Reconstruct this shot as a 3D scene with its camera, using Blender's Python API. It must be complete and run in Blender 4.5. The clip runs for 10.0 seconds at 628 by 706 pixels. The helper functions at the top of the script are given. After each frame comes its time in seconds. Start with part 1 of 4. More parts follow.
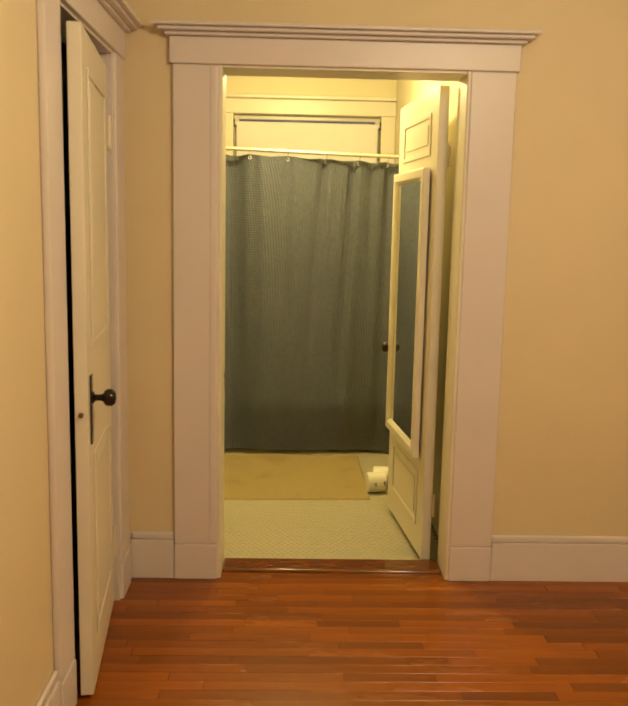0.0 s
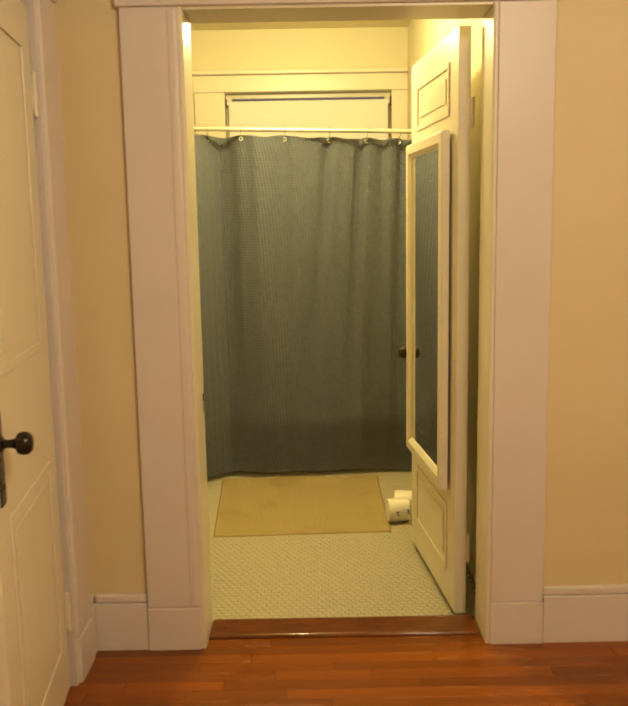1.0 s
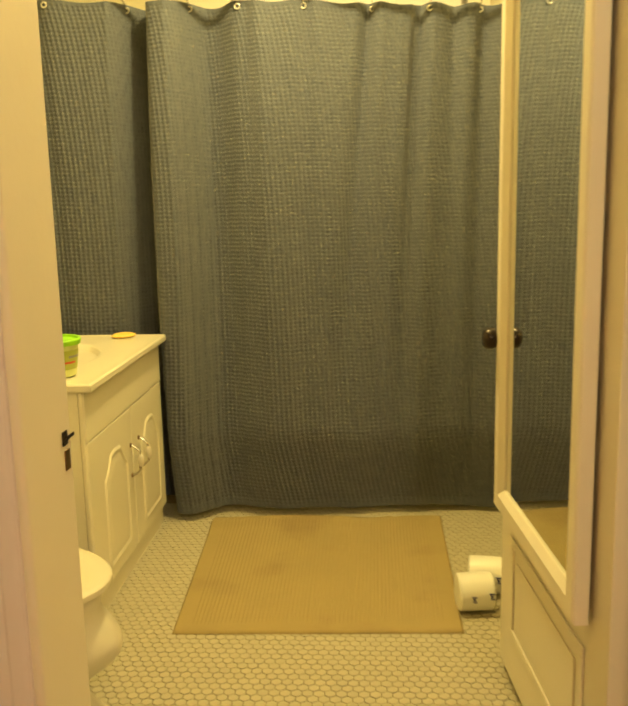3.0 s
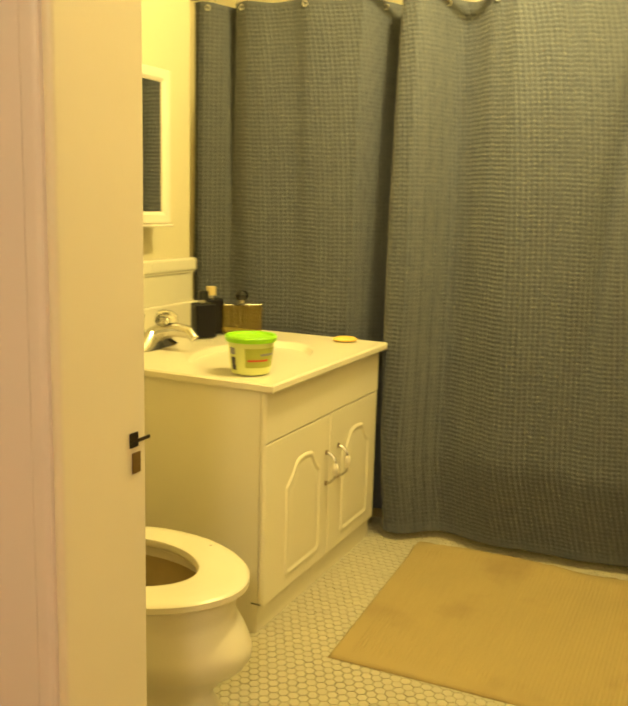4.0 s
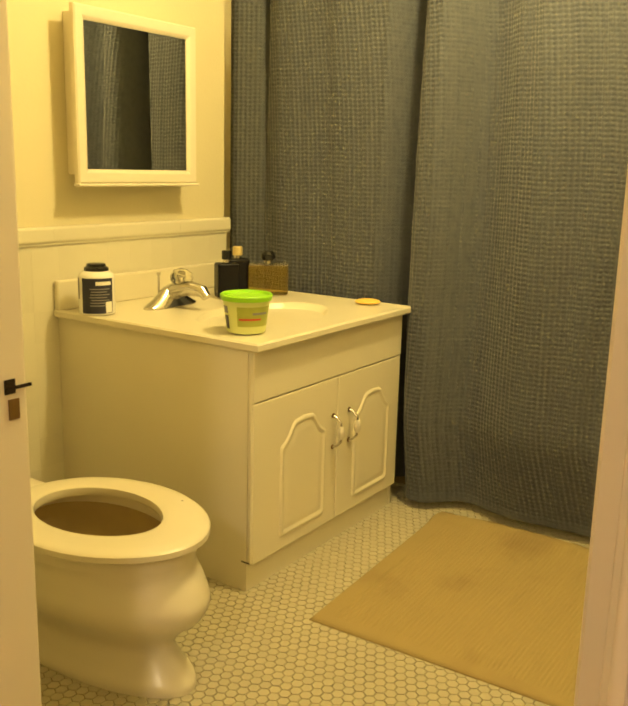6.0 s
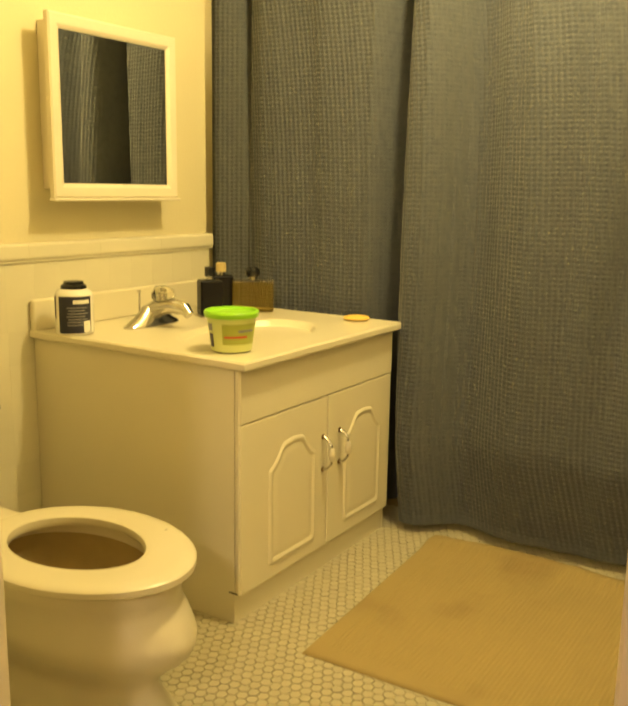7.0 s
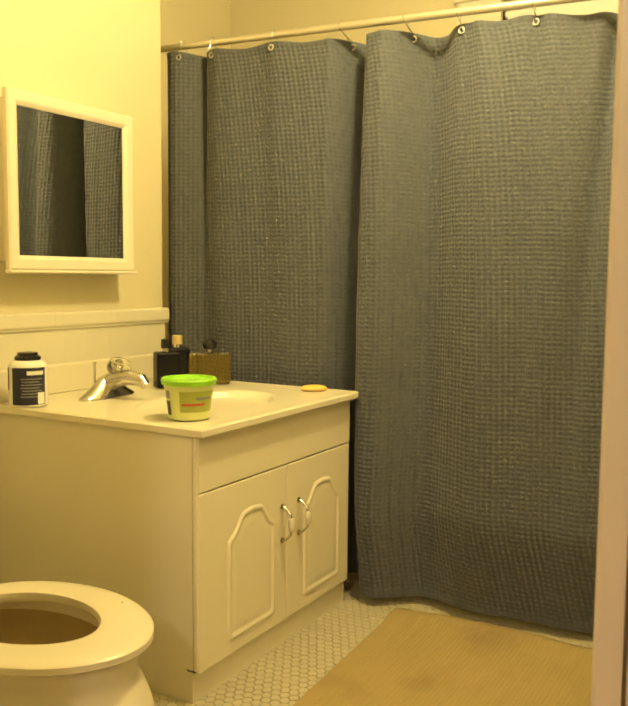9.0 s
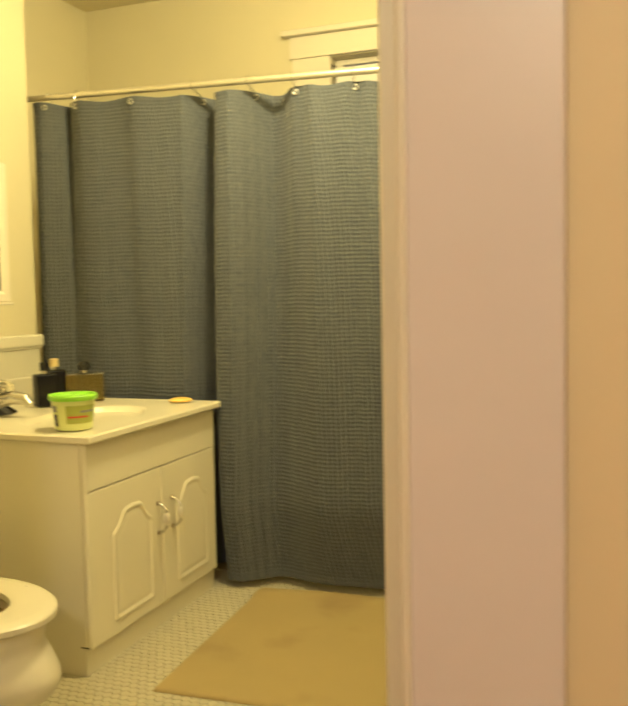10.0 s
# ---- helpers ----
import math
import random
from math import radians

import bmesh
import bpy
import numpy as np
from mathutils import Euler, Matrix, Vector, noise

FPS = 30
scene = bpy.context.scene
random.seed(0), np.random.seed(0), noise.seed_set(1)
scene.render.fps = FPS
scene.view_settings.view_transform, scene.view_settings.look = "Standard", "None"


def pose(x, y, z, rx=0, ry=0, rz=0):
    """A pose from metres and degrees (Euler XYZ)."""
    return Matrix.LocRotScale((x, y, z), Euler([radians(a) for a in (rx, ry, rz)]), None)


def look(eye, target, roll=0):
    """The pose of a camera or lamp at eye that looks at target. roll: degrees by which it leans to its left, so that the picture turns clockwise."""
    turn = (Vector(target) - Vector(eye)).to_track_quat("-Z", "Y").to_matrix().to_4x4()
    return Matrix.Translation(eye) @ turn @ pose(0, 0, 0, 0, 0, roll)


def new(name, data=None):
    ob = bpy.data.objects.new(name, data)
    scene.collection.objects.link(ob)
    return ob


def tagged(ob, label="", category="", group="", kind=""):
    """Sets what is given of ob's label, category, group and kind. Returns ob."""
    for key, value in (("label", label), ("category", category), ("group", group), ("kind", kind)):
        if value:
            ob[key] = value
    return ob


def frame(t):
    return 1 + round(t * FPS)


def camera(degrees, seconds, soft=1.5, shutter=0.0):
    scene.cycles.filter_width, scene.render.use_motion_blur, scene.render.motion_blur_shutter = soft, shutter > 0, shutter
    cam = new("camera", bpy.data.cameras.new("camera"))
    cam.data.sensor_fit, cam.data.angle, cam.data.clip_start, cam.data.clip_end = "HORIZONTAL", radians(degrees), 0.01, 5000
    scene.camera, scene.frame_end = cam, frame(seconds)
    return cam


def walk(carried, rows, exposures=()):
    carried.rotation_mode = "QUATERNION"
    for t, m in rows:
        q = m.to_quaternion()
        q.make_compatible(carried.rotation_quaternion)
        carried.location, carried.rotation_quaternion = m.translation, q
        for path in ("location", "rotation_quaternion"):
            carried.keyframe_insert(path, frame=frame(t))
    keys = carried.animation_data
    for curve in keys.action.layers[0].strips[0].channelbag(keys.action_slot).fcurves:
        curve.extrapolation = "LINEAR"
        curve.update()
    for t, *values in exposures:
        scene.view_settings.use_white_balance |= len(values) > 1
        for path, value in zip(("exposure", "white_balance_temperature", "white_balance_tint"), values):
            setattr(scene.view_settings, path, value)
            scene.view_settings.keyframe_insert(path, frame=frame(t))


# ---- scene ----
cam = camera(40.4, 10.0, soft=2.2, shutter=0.4)
PATH = [
    (0, (0.293, -0.304, 1.585), (0.35, 1.673, 1.285), 1.2),
    (0.5, (0.304, 0.01, 1.552), (0.364, 1.983, 1.227), -0.4),
    (1, (0.4, 0.425, 1.523), (0.403, 2.403, 1.221), -1.0),
    (1.5, (0.433, 0.839, 1.47), (0.408, 2.811, 1.136), -0.0),
    (2, (0.478, 1.37, 1.413), (0.501, 3.338, 1.06), -0.7),
    (2.2, (0.483, 1.514, 1.387), (0.487, 3.481, 1.022), -1.0),
    (3.5, (0.619, 2.324, 1.277), (0.194, 4.246, 0.925), -0.1),
    (4, (0.816, 2.367, 1.289), (-0.034, 4.143, 0.942), 1.6),
    (4.5, (1.055, 2.387, 1.319), (0.016, 4.057, 0.957), 1.3),
    (5, (1.155, 2.485, 1.303), (0.062, 4.115, 0.916), 0.2),
    (5.5, (1.16, 2.547, 1.288), (0.055, 4.163, 0.877), 0.8),
    (5.7, (1.157, 2.568, 1.28), (0.046, 4.176, 0.856), 1.4),
    (6.8, (1.071, 2.674, 1.242), (0.004, 4.31, 0.814), 0.6),
    (7, (1.062, 2.68, 1.238), (-0.008, 4.327, 0.858), 0.9),
    (7.5, (1.028, 2.695, 1.226), (-0.015, 4.377, 0.936), 1.0),
    (8, (1.017, 2.734, 1.21), (-0.023, 4.428, 0.993), 1.0),
    (8.5, (0.994, 2.737, 1.181), (-0.032, 4.444, 1.003), 0.9),
    (9, (1.06, 2.666, 1.181), (0.064, 4.391, 1.003), 0.5),
    (9.5, (1.158, 2.465, 1.205), (0.22, 4.227, 1.07), 0.3),
    (10, (1.26, 2.243, 1.198), (0.565, 4.114, 1.064), -1.1),
]
EXPOSURES = [(0, -0.15, 6500, 9), (1, -0.08, 6500, 9), (2, -0.22, 6600, 9), (2.6, -0.08, 6700, 8), (3.5, 0.3, 6900, 2), (4.5, 0.28, 6900, 3), (5.0, 0.08, 6900, 9), (5.5, 0.03, 6900, 9), (7.5, 0.05, 6600, 11), (9, 0.1, 6400, 11), (10, 0.1, 5750, 9)]
walk(cam, [(t, look(eye, target, roll)) for t, eye, target, roll in PATH], EXPOSURES)

# ---- light ----
world = bpy.data.worlds.new("night")
scene.world = world
world.use_nodes = True
world.node_tree.nodes["Background"].inputs[0].default_value = (0.40, 0.335, 0.31, 1)
world.node_tree.nodes["Background"].inputs[1].default_value = 0.55


def lamp(name, place, power, colour, radius):
    data = bpy.data.lights.new(name, "POINT")
    data.energy, data.color, data.shadow_soft_size = power, colour, radius
    ob = new(name, data)
    ob.location = place
    return ob


BATH_LAMP, HALL_LAMP = (0.30, 4.70, 2.51), (1.25, 0.85, 2.58)
lamp("bath_bulb", BATH_LAMP, 88, (1.0, 0.795, 0.345), 0.07)
lamp("hall_bulb", HALL_LAMP, 86, (1.0, 0.83, 0.55), 0.14)


# ---- materials ----
def material(name, colour, rough=0.5, metal=0.0, vary=0.06, scale=6.0, bump=0.0, bump_scale=120.0, coat=0.0, per_object=0.0, stain=None, stain_scale=2.0, stain_cut=(0.5, 0.75)):
    m = bpy.data.materials.new(name)
    m.use_nodes = True
    n, l = m.node_tree.nodes, m.node_tree.links
    b = n["Principled BSDF"]
    b.inputs["Roughness"].default_value, b.inputs["Metallic"].default_value = rough, metal
    b.inputs["Coat Weight"].default_value = coat
    tc = n.new("ShaderNodeTexCoord")
    big = n.new("ShaderNodeTexNoise")
    big.inputs["Scale"].default_value, big.inputs["Detail"].default_value = scale, 6
    l.new(tc.outputs["Object"], big.inputs["Vector"])
    ramp = n.new("ShaderNodeMix")
    ramp.data_type = "RGBA"
    dark = tuple(c * (1 - vary) for c in colour)
    light = tuple(min(1, c * (1 + vary * 0.6)) for c in colour)
    ramp.inputs[6].default_value, ramp.inputs[7].default_value = (*dark, 1), (*light, 1)
    l.new(big.outputs[0], ramp.inputs[0])
    last = ramp.outputs[2]
    if stain:
        sn = n.new("ShaderNodeTexNoise")
        sn.inputs["Scale"].default_value, sn.inputs["Detail"].default_value = stain_scale, 4
        l.new(tc.outputs["Object"], sn.inputs["Vector"])
        mr = n.new("ShaderNodeMapRange")
        mr.inputs[1].default_value, mr.inputs[2].default_value = stain_cut
        l.new(sn.outputs[0], mr.inputs[0])
        mx = n.new("ShaderNodeMix")
        mx.data_type = "RGBA"
        mx.inputs[7].default_value = (*stain, 1)
        l.new(mr.outputs[0], mx.inputs[0])
        l.new(last, mx.inputs[6])
        last = mx.outputs[2]
    if per_object:
        info = n.new("ShaderNodeObjectInfo")
        geo = n.new("ShaderNodeNewGeometry")
        add = n.new("ShaderNodeMath")
        l.new(info.outputs["Random"], add.inputs[0])
        l.new(geo.outputs["Random Per Island"], add.inputs[1])
        fr = n.new("ShaderNodeMath")
        fr.operation = "FRACT"
        l.new(add.outputs[0], fr.inputs[0])
        mr2 = n.new("ShaderNodeMapRange")
        mr2.inputs[3].default_value, mr2.inputs[4].default_value = 1 - per_object, 1 + per_object * 0.6
        l.new(fr.outputs[0], mr2.inputs[0])
        hsv = n.new("ShaderNodeHueSaturation")
        l.new(mr2.outputs[0], hsv.inputs["Value"])
        l.new(last, hsv.inputs["Color"])
        last = hsv.outputs[0]
    l.new(last, b.inputs["Base Color"])
    rr = n.new("ShaderNodeMapRange")
    rr.inputs[3].default_value, rr.inputs[4].default_value = rough * 0.85, min(1, rough * 1.15)
    l.new(big.outputs[0], rr.inputs[0])
    l.new(rr.outputs[0], b.inputs["Roughness"])
    if bump:
        fine = n.new("ShaderNodeTexNoise")
        fine.inputs["Scale"].default_value, fine.inputs["Detail"].default_value = bump_scale, 3
        l.new(tc.outputs["Object"], fine.inputs["Vector"])
        bp = n.new("ShaderNodeBump")
        bp.inputs["Strength"].default_value, bp.inputs["Distance"].default_value = bump, 0.002
        l.new(fine.outputs[0], bp.inputs["Height"])
        l.new(bp.outputs[0], b.inputs["Normal"])
    return m


def wood_material(name, dark, light, rough, stretch, per_object):
    m = material(name, light, rough, vary=0.0, coat=0.25, per_object=per_object)
    n, l = m.node_tree.nodes, m.node_tree.links
    mix = [x for x in n if x.bl_idname == "ShaderNodeMix"][0]
    mix.inputs[6].default_value, mix.inputs[7].default_value = (*dark, 1), (*light, 1)
    noise_node = [x for x in n if x.bl_idname == "ShaderNodeTexNoise"][0]
    tc = [x for x in n if x.bl_idname == "ShaderNodeTexCoord"][0]
    mp = n.new("ShaderNodeMapping")
    mp.inputs["Scale"].default_value = stretch
    l.new(tc.outputs["Object"], mp.inputs["Vector"])
    l.new(mp.outputs[0], noise_node.inputs["Vector"])
    noise_node.inputs["Scale"].default_value = 5
    noise_node.inputs["Detail"].default_value = 8
    return m


M = {}
M["hall_wall"] = material("hall_wall_paint", (0.73, 0.61, 0.40), 0.62, vary=0.06, scale=3, bump=0.25, bump_scale=90)
M["bath_wall"] = material("bath_wall_paint", (0.70, 0.64, 0.44), 0.5, vary=0.04, scale=3, bump=0.25, bump_scale=90)
M["ceiling"] = material("ceiling_paint", (0.74, 0.665, 0.44), 0.7, vary=0.04, scale=2, bump=0.2, bump_scale=80)
M["trim"] = material("trim_gloss_paint", (0.72, 0.65, 0.645), 0.38, vary=0.05, scale=5, bump=0.25, bump_scale=45)
M["door"] = material("door_gloss_paint", (0.76, 0.70, 0.58), 0.35, vary=0.05, scale=5, bump=0.2, bump_scale=45)
# near-black colour that stands in for shade in gaps and holes
M["dark_gap"] = material("painted_darkness", (0.02, 0.018, 0.015), 0.9)
M["plank"] = wood_material("oak_strip", (0.16, 0.031, 0.001), (0.40, 0.118, 0.003), 0.27, (0.4, 2.4, 2), 0.34)
pb = M["plank"].node_tree.nodes["Principled BSDF"]
pb.inputs["Specular IOR Level"].default_value = 0.3
pb.inputs["Coat Weight"].default_value, pb.inputs["Coat Roughness"].default_value = 0.12, 0.2
[x for x in M["plank"].node_tree.nodes if x.bl_idname == "ShaderNodeTexNoise"][0].inputs["Detail"].default_value = 4
M["threshold"] = wood_material("threshold_wood", (0.07, 0.017, 0.003), (0.24, 0.068, 0.010), 0.09, (2, 9, 6), 0.1)
M["gap_wood"] = material("plank_gap", (0.10, 0.035, 0.012), 0.8)
M["hex"] = material("hex_tile_glaze", (0.47, 0.43, 0.305), 0.40, vary=0.05, scale=14, per_object=0.04)
M["grout"] = material("grey_grout", (0.26, 0.22, 0.14), 0.9, vary=0.10, scale=9, bump=0.4)
M["tile"] = material("wall_tile_glaze", (0.70, 0.665, 0.53), 0.18, vary=0.04, scale=6, per_object=0.03)
M["tile_grout"] = material("wall_grout", (0.70, 0.665, 0.53), 0.3, vary=0.06, scale=20)
M["vanity"] = material("vanity_laminate", (0.74, 0.69, 0.54), 0.32, vary=0.04, scale=4)
M["counter"] = material("cultured_marble", (0.74, 0.69, 0.54), 0.30, vary=0.06, scale=5, coat=0.1)
M["china"] = material("white_china", (0.66, 0.61, 0.49), 0.30, vary=0.05, scale=4, coat=0.2)
# darker, browner china: the bowl's inner shade and staining in one colour
M["shaded_brown_china"] = material("shaded_brown_china", (0.40, 0.31, 0.15), 0.2, vary=0.3, scale=9)
M["seat"] = material("seat_enamel", (0.68, 0.635, 0.50), 0.26, vary=0.03, scale=5)
M["chrome"] = material("chrome", (0.62, 0.60, 0.56), 0.17, metal=1.0, vary=0.04)
M["brass"] = material("aged_brass", (0.30, 0.20, 0.10), 0.32, metal=1.0, vary=0.35, scale=40)
M["black_metal"] = material("dark_bronze", (0.035, 0.025, 0.02), 0.28, metal=0.6, vary=0.2, scale=30)
M["steel_rod"] = material("brushed_rod", (0.66, 0.62, 0.52), 0.42, metal=0.8, vary=0.03, scale=20)
M["grommet"] = material("grommet_metal", (0.62, 0.60, 0.54), 0.35, metal=0.5)
M["mirror"] = material("mirror_silver", (0.82, 0.84, 0.82), 0.02, metal=1.0, vary=0.02)
M["shade"] = material("shade_cloth", (0.78, 0.76, 0.74), 0.8, vary=0.05, bump=0.3, bump_scale=300)
M["mat"] = material("bath_mat_cotton", (0.365, 0.278, 0.118), 0.95, vary=0.10, scale=5, bump=0.8, bump_scale=260, stain=(0.265, 0.185, 0.080), stain_scale=2.6, stain_cut=(0.56, 0.74))
# white enamel darkened in its colour to stand for shade behind the curtain
M["tub"] = material("tub_enamel", (0.34, 0.30, 0.22), 0.35)
M["paper"] = material("wrapped_paper", (0.86, 0.84, 0.76), 0.35, vary=0.03, scale=20, bump=0.4, bump_scale=50)
M["print"] = material("blue_print", (0.06, 0.06, 0.20), 0.5)
M["black_plastic"] = material("black_plastic", (0.012, 0.012, 0.014), 0.25)
M["navy_label"] = material("navy_label", (0.02, 0.022, 0.05), 0.35, vary=0.3, scale=40)
M["label_grey"] = material("label_grey", (0.22, 0.22, 0.24), 0.4)
M["white_can"] = material("white_can", (0.82, 0.80, 0.74), 0.25)
M["black_glass"] = material("black_glass", (0.008, 0.008, 0.012), 0.22)
M["black_glass"].node_tree.nodes["Principled BSDF"].inputs["Specular IOR Level"].default_value = 0.2
M["gold"] = material("gold_cap", (0.74, 0.60, 0.30), 0.4, metal=0.4)
M["green_lid"] = material("lime_plastic", (0.30, 0.66, 0.03), 0.35, vary=0.05)
M["tub_plastic"] = material("clear_green_plastic", (0.62, 0.66, 0.25), 0.3, vary=0.06)
M["label_green"] = material("label_green", (0.36, 0.40, 0.07), 0.4, vary=0.15, scale=60)
M["label_red"] = material("label_red", (0.55, 0.06, 0.03), 0.4)
M["soap"] = material("yellow_soap", (0.85, 0.56, 0.12), 0.4)
M["night"] = material("night_backdrop", (0.06, 0.055, 0.10), 0.9)
M["lamp_glass"] = material("opal_glass", (0.85, 0.82, 0.74), 0.3)

glass = bpy.data.materials.new("acrylic")
glass.use_nodes = True
gb = glass.node_tree.nodes["Principled BSDF"]
gb.inputs["Transmission Weight"].default_value, gb.inputs["Roughness"].default_value, gb.inputs["IOR"].default_value = 1.0, 0.05, 1.46
gb.inputs["Base Color"].default_value = (0.97, 0.95, 0.86, 1)
M["glass"] = glass

amber_glass = bpy.data.materials.new("amber_glass")
amber_glass.use_nodes = True
ag = amber_glass.node_tree.nodes["Principled BSDF"]
ag.inputs["Transmission Weight"].default_value, ag.inputs["Roughness"].default_value, ag.inputs["IOR"].default_value = 0.85, 0.06, 1.36
ag.inputs["Base Color"].default_value = (0.46, 0.35, 0.09, 1)
M["amber"] = amber_glass

pane_glass = bpy.data.materials.new("window_glass")
pane_glass.use_nodes = True
pg = pane_glass.node_tree.nodes["Principled BSDF"]
pg.inputs["Transmission Weight"].default_value, pg.inputs["Roughness"].default_value, pg.inputs["IOR"].default_value = 1.0, 0.12, 1.06
M["pane"] = pane_glass

# cloth: slate blue-grey waffle weave
cloth = material("waffle_cloth", (0.088, 0.097, 0.113), 0.86, vary=0.22, scale=5, bump=0.5, bump_scale=420, stain=(0.069, 0.077, 0.094), stain_scale=38, stain_cut=(0.45, 0.75))
cloth.node_tree.nodes["Principled BSDF"].inputs["Sheen Weight"].default_value = 0.2
M["cloth"] = cloth


# ---- mesh helpers ----
def solid(bm, lo, hi, bevel=0.0, segs=2):
    lo, hi = [min(a, b) for a, b in zip(lo, hi)], [max(a, b) for a, b in zip(lo, hi)]
    c = [(a + b) / 2 for a, b in zip(lo, hi)]
    d = [b - a for a, b in zip(lo, hi)]
    r = bmesh.ops.create_cube(bm, size=1, matrix=Matrix.Translation(c) @ Matrix.Diagonal((*d, 1)))
    if bevel > 0:
        es = list({e for v in r["verts"] for e in v.link_edges})
        bmesh.ops.bevel(bm, geom=es, offset=min(bevel, min(d) * 0.45), segments=segs, affect="EDGES", profile=0.5)
    return bm


def block(lo, hi, bevel=0.0, segs=2):
    return solid(bmesh.new(), lo, hi, bevel, segs)


def rod(bm, a, b, r, r2=None, n=20):
    a, b = Vector(a), Vector(b)
    d = b - a
    m = Matrix.Translation((a + b) / 2) @ d.to_track_quat("Z", "Y").to_matrix().to_4x4()
    bmesh.ops.create_cone(bm, cap_ends=True, segments=n, radius1=r, radius2=r if r2 is None else r2, depth=d.length, matrix=m)
    return bm


def lathe(bm, profile, base, axis=(0, 0, 1), n=28, close=True):
    """Rings of (radius, height) turned about the axis from base."""
    q = Vector(axis).to_track_quat("Z", "Y")
    rings = []
    for r, h in profile:
        rings.append([bm.verts.new(Vector(base) + q @ Vector((r * math.cos(2 * math.pi * i / n), r * math.sin(2 * math.pi * i / n), h))) for i in range(n)])
    for p, s in zip(rings, rings[1:]):
        for i in range(n):
            bm.faces.new((p[i], p[(i + 1) % n], s[(i + 1) % n], s[i]))
    if close:
        bm.faces.new(list(reversed(rings[0])))
        bm.faces.new(rings[-1])
    return bm


def tube(bm, pts, r, n=10, closed=False):
    """A round bar along points; r is one radius or one for each point."""
    pts = [Vector(p) for p in pts]
    k = len(pts)
    rings = []
    for i, p in enumerate(pts):
        if closed:
            d = pts[(i + 1) % k] - pts[i - 1]
        else:
            d = pts[min(i + 1, k - 1)] - pts[max(i - 1, 0)]
        q = d.to_track_quat("Z", "Y")
        rr = r[i] if isinstance(r, (list, tuple)) else r
        rings.append([bm.verts.new(p + q @ Vector((rr * math.cos(2 * math.pi * j / n), rr * math.sin(2 * math.pi * j / n), 0))) for j in range(n)])
    for i in range(k if closed else k - 1):
        p, s = rings[i], rings[(i + 1) % k]
        for j in range(n):
            bm.faces.new((p[j], p[(j + 1) % n], s[(j + 1) % n], s[j]))
    if not closed:
        bm.faces.new(list(reversed(rings[0])))
        bm.faces.new(rings[-1])
    return bm


def loft(bm, rings, cap_low=True, cap_high=True):
    vs = [[bm.verts.new(p) for p in ring] for ring in rings]
    n = len(vs[0])
    for p, s in zip(vs, vs[1:]):
        for i in range(n):
            bm.faces.new((p[i], p[(i + 1) % n], s[(i + 1) % n], s[i]))
    if cap_low:
        bm.faces.new(list(reversed(vs[0])))
    if cap_high:
        bm.faces.new(vs[-1])
    return bm


def to_mesh(name, bm, mat, smooth=True):
    """Links no object: a mesh with soft bevels, whose flat faces keep flat shading (normals weighted by area)."""
    bmesh.ops.recalc_face_normals(bm, faces=bm.faces)
    bm.normal_update()
    limit = math.cos(radians(38))
    area = {f: f.calc_area() for f in bm.faces}
    normals = []
    for f in bm.faces:
        for v in f.verts:
            nsum = Vector()
            for g in v.link_faces:
                if g.normal.dot(f.normal) > limit:
                    nsum += g.normal * area[g]
            normals.append(nsum.normalized() if nsum.length > 1e-12 else f.normal.copy())
    me = bpy.data.meshes.new(name)
    bm.to_mesh(me)
    bm.free()
    me.materials.append(mat)
    if smooth:
        for p in me.polygons:
            p.use_smooth = True
        me.normals_split_custom_set(normals)
    return me


def part(name, bm, mat, parent=None, label=""):
    ob = new(name, to_mesh(name, bm, mat))
    if parent is not None:
        ob.parent = parent
    return tagged(ob, label)


def thing(name, label, category, group="", kind="", at=(0, 0, 0)):
    ob = new(name)
    ob.location = at
    return tagged(ob, label, category, group, kind)


def structure(name, bm, mat, label, category):
    return tagged(part(name, bm, mat), label, category, kind="structure")


def rim(bm, corners, out, profile):
    """A mitred frame: corners run round its outer edge, out is its facing, profile holds (inset, height) pairs."""
    c = [Vector(p) for p in corners]
    mid = sum(c, Vector()) / 4
    e1, e2 = (c[1] - c[0]).normalized(), (c[3] - c[0]).normalized()
    rings = []
    for inset, h in profile:
        ring_ = []
        for p in c:
            q = p - mid
            ring_.append(bm.verts.new(p - e1 * inset * math.copysign(1, q.dot(e1)) - e2 * inset * math.copysign(1, q.dot(e2)) + Vector(out) * h))
        rings.append(ring_)
    for p, q in zip(rings, rings[1:] + rings[:1]):
        for i in range(4):
            bm.faces.new((p[i], p[(i + 1) % 4], q[(i + 1) % 4], q[i]))
    return bm


# ---- plan, in metres ----
WALL_Y0, WALL_Y1 = 3.270, 3.425          # door wall, hall face and bath face
OPEN_X0, OPEN_X1, OPEN_Z = 0.006, 0.992, 2.195
HALL_Z = 0.042                           # the hall floor lies a little above the tiles
HALL_X0, HALL_X1, HALL_Y0, CEIL = -0.40, 2.7, -1.7, 2.81
BATH_X0, BATH_X1, BACK_Y = -1.187, 1.075, 6.41
ALC_X0, CORNER_Y = -1.62, 5.338
DOOR_Y0, DOOR_Y1 = 2.28, 3.02            # opening in the hall's side wall

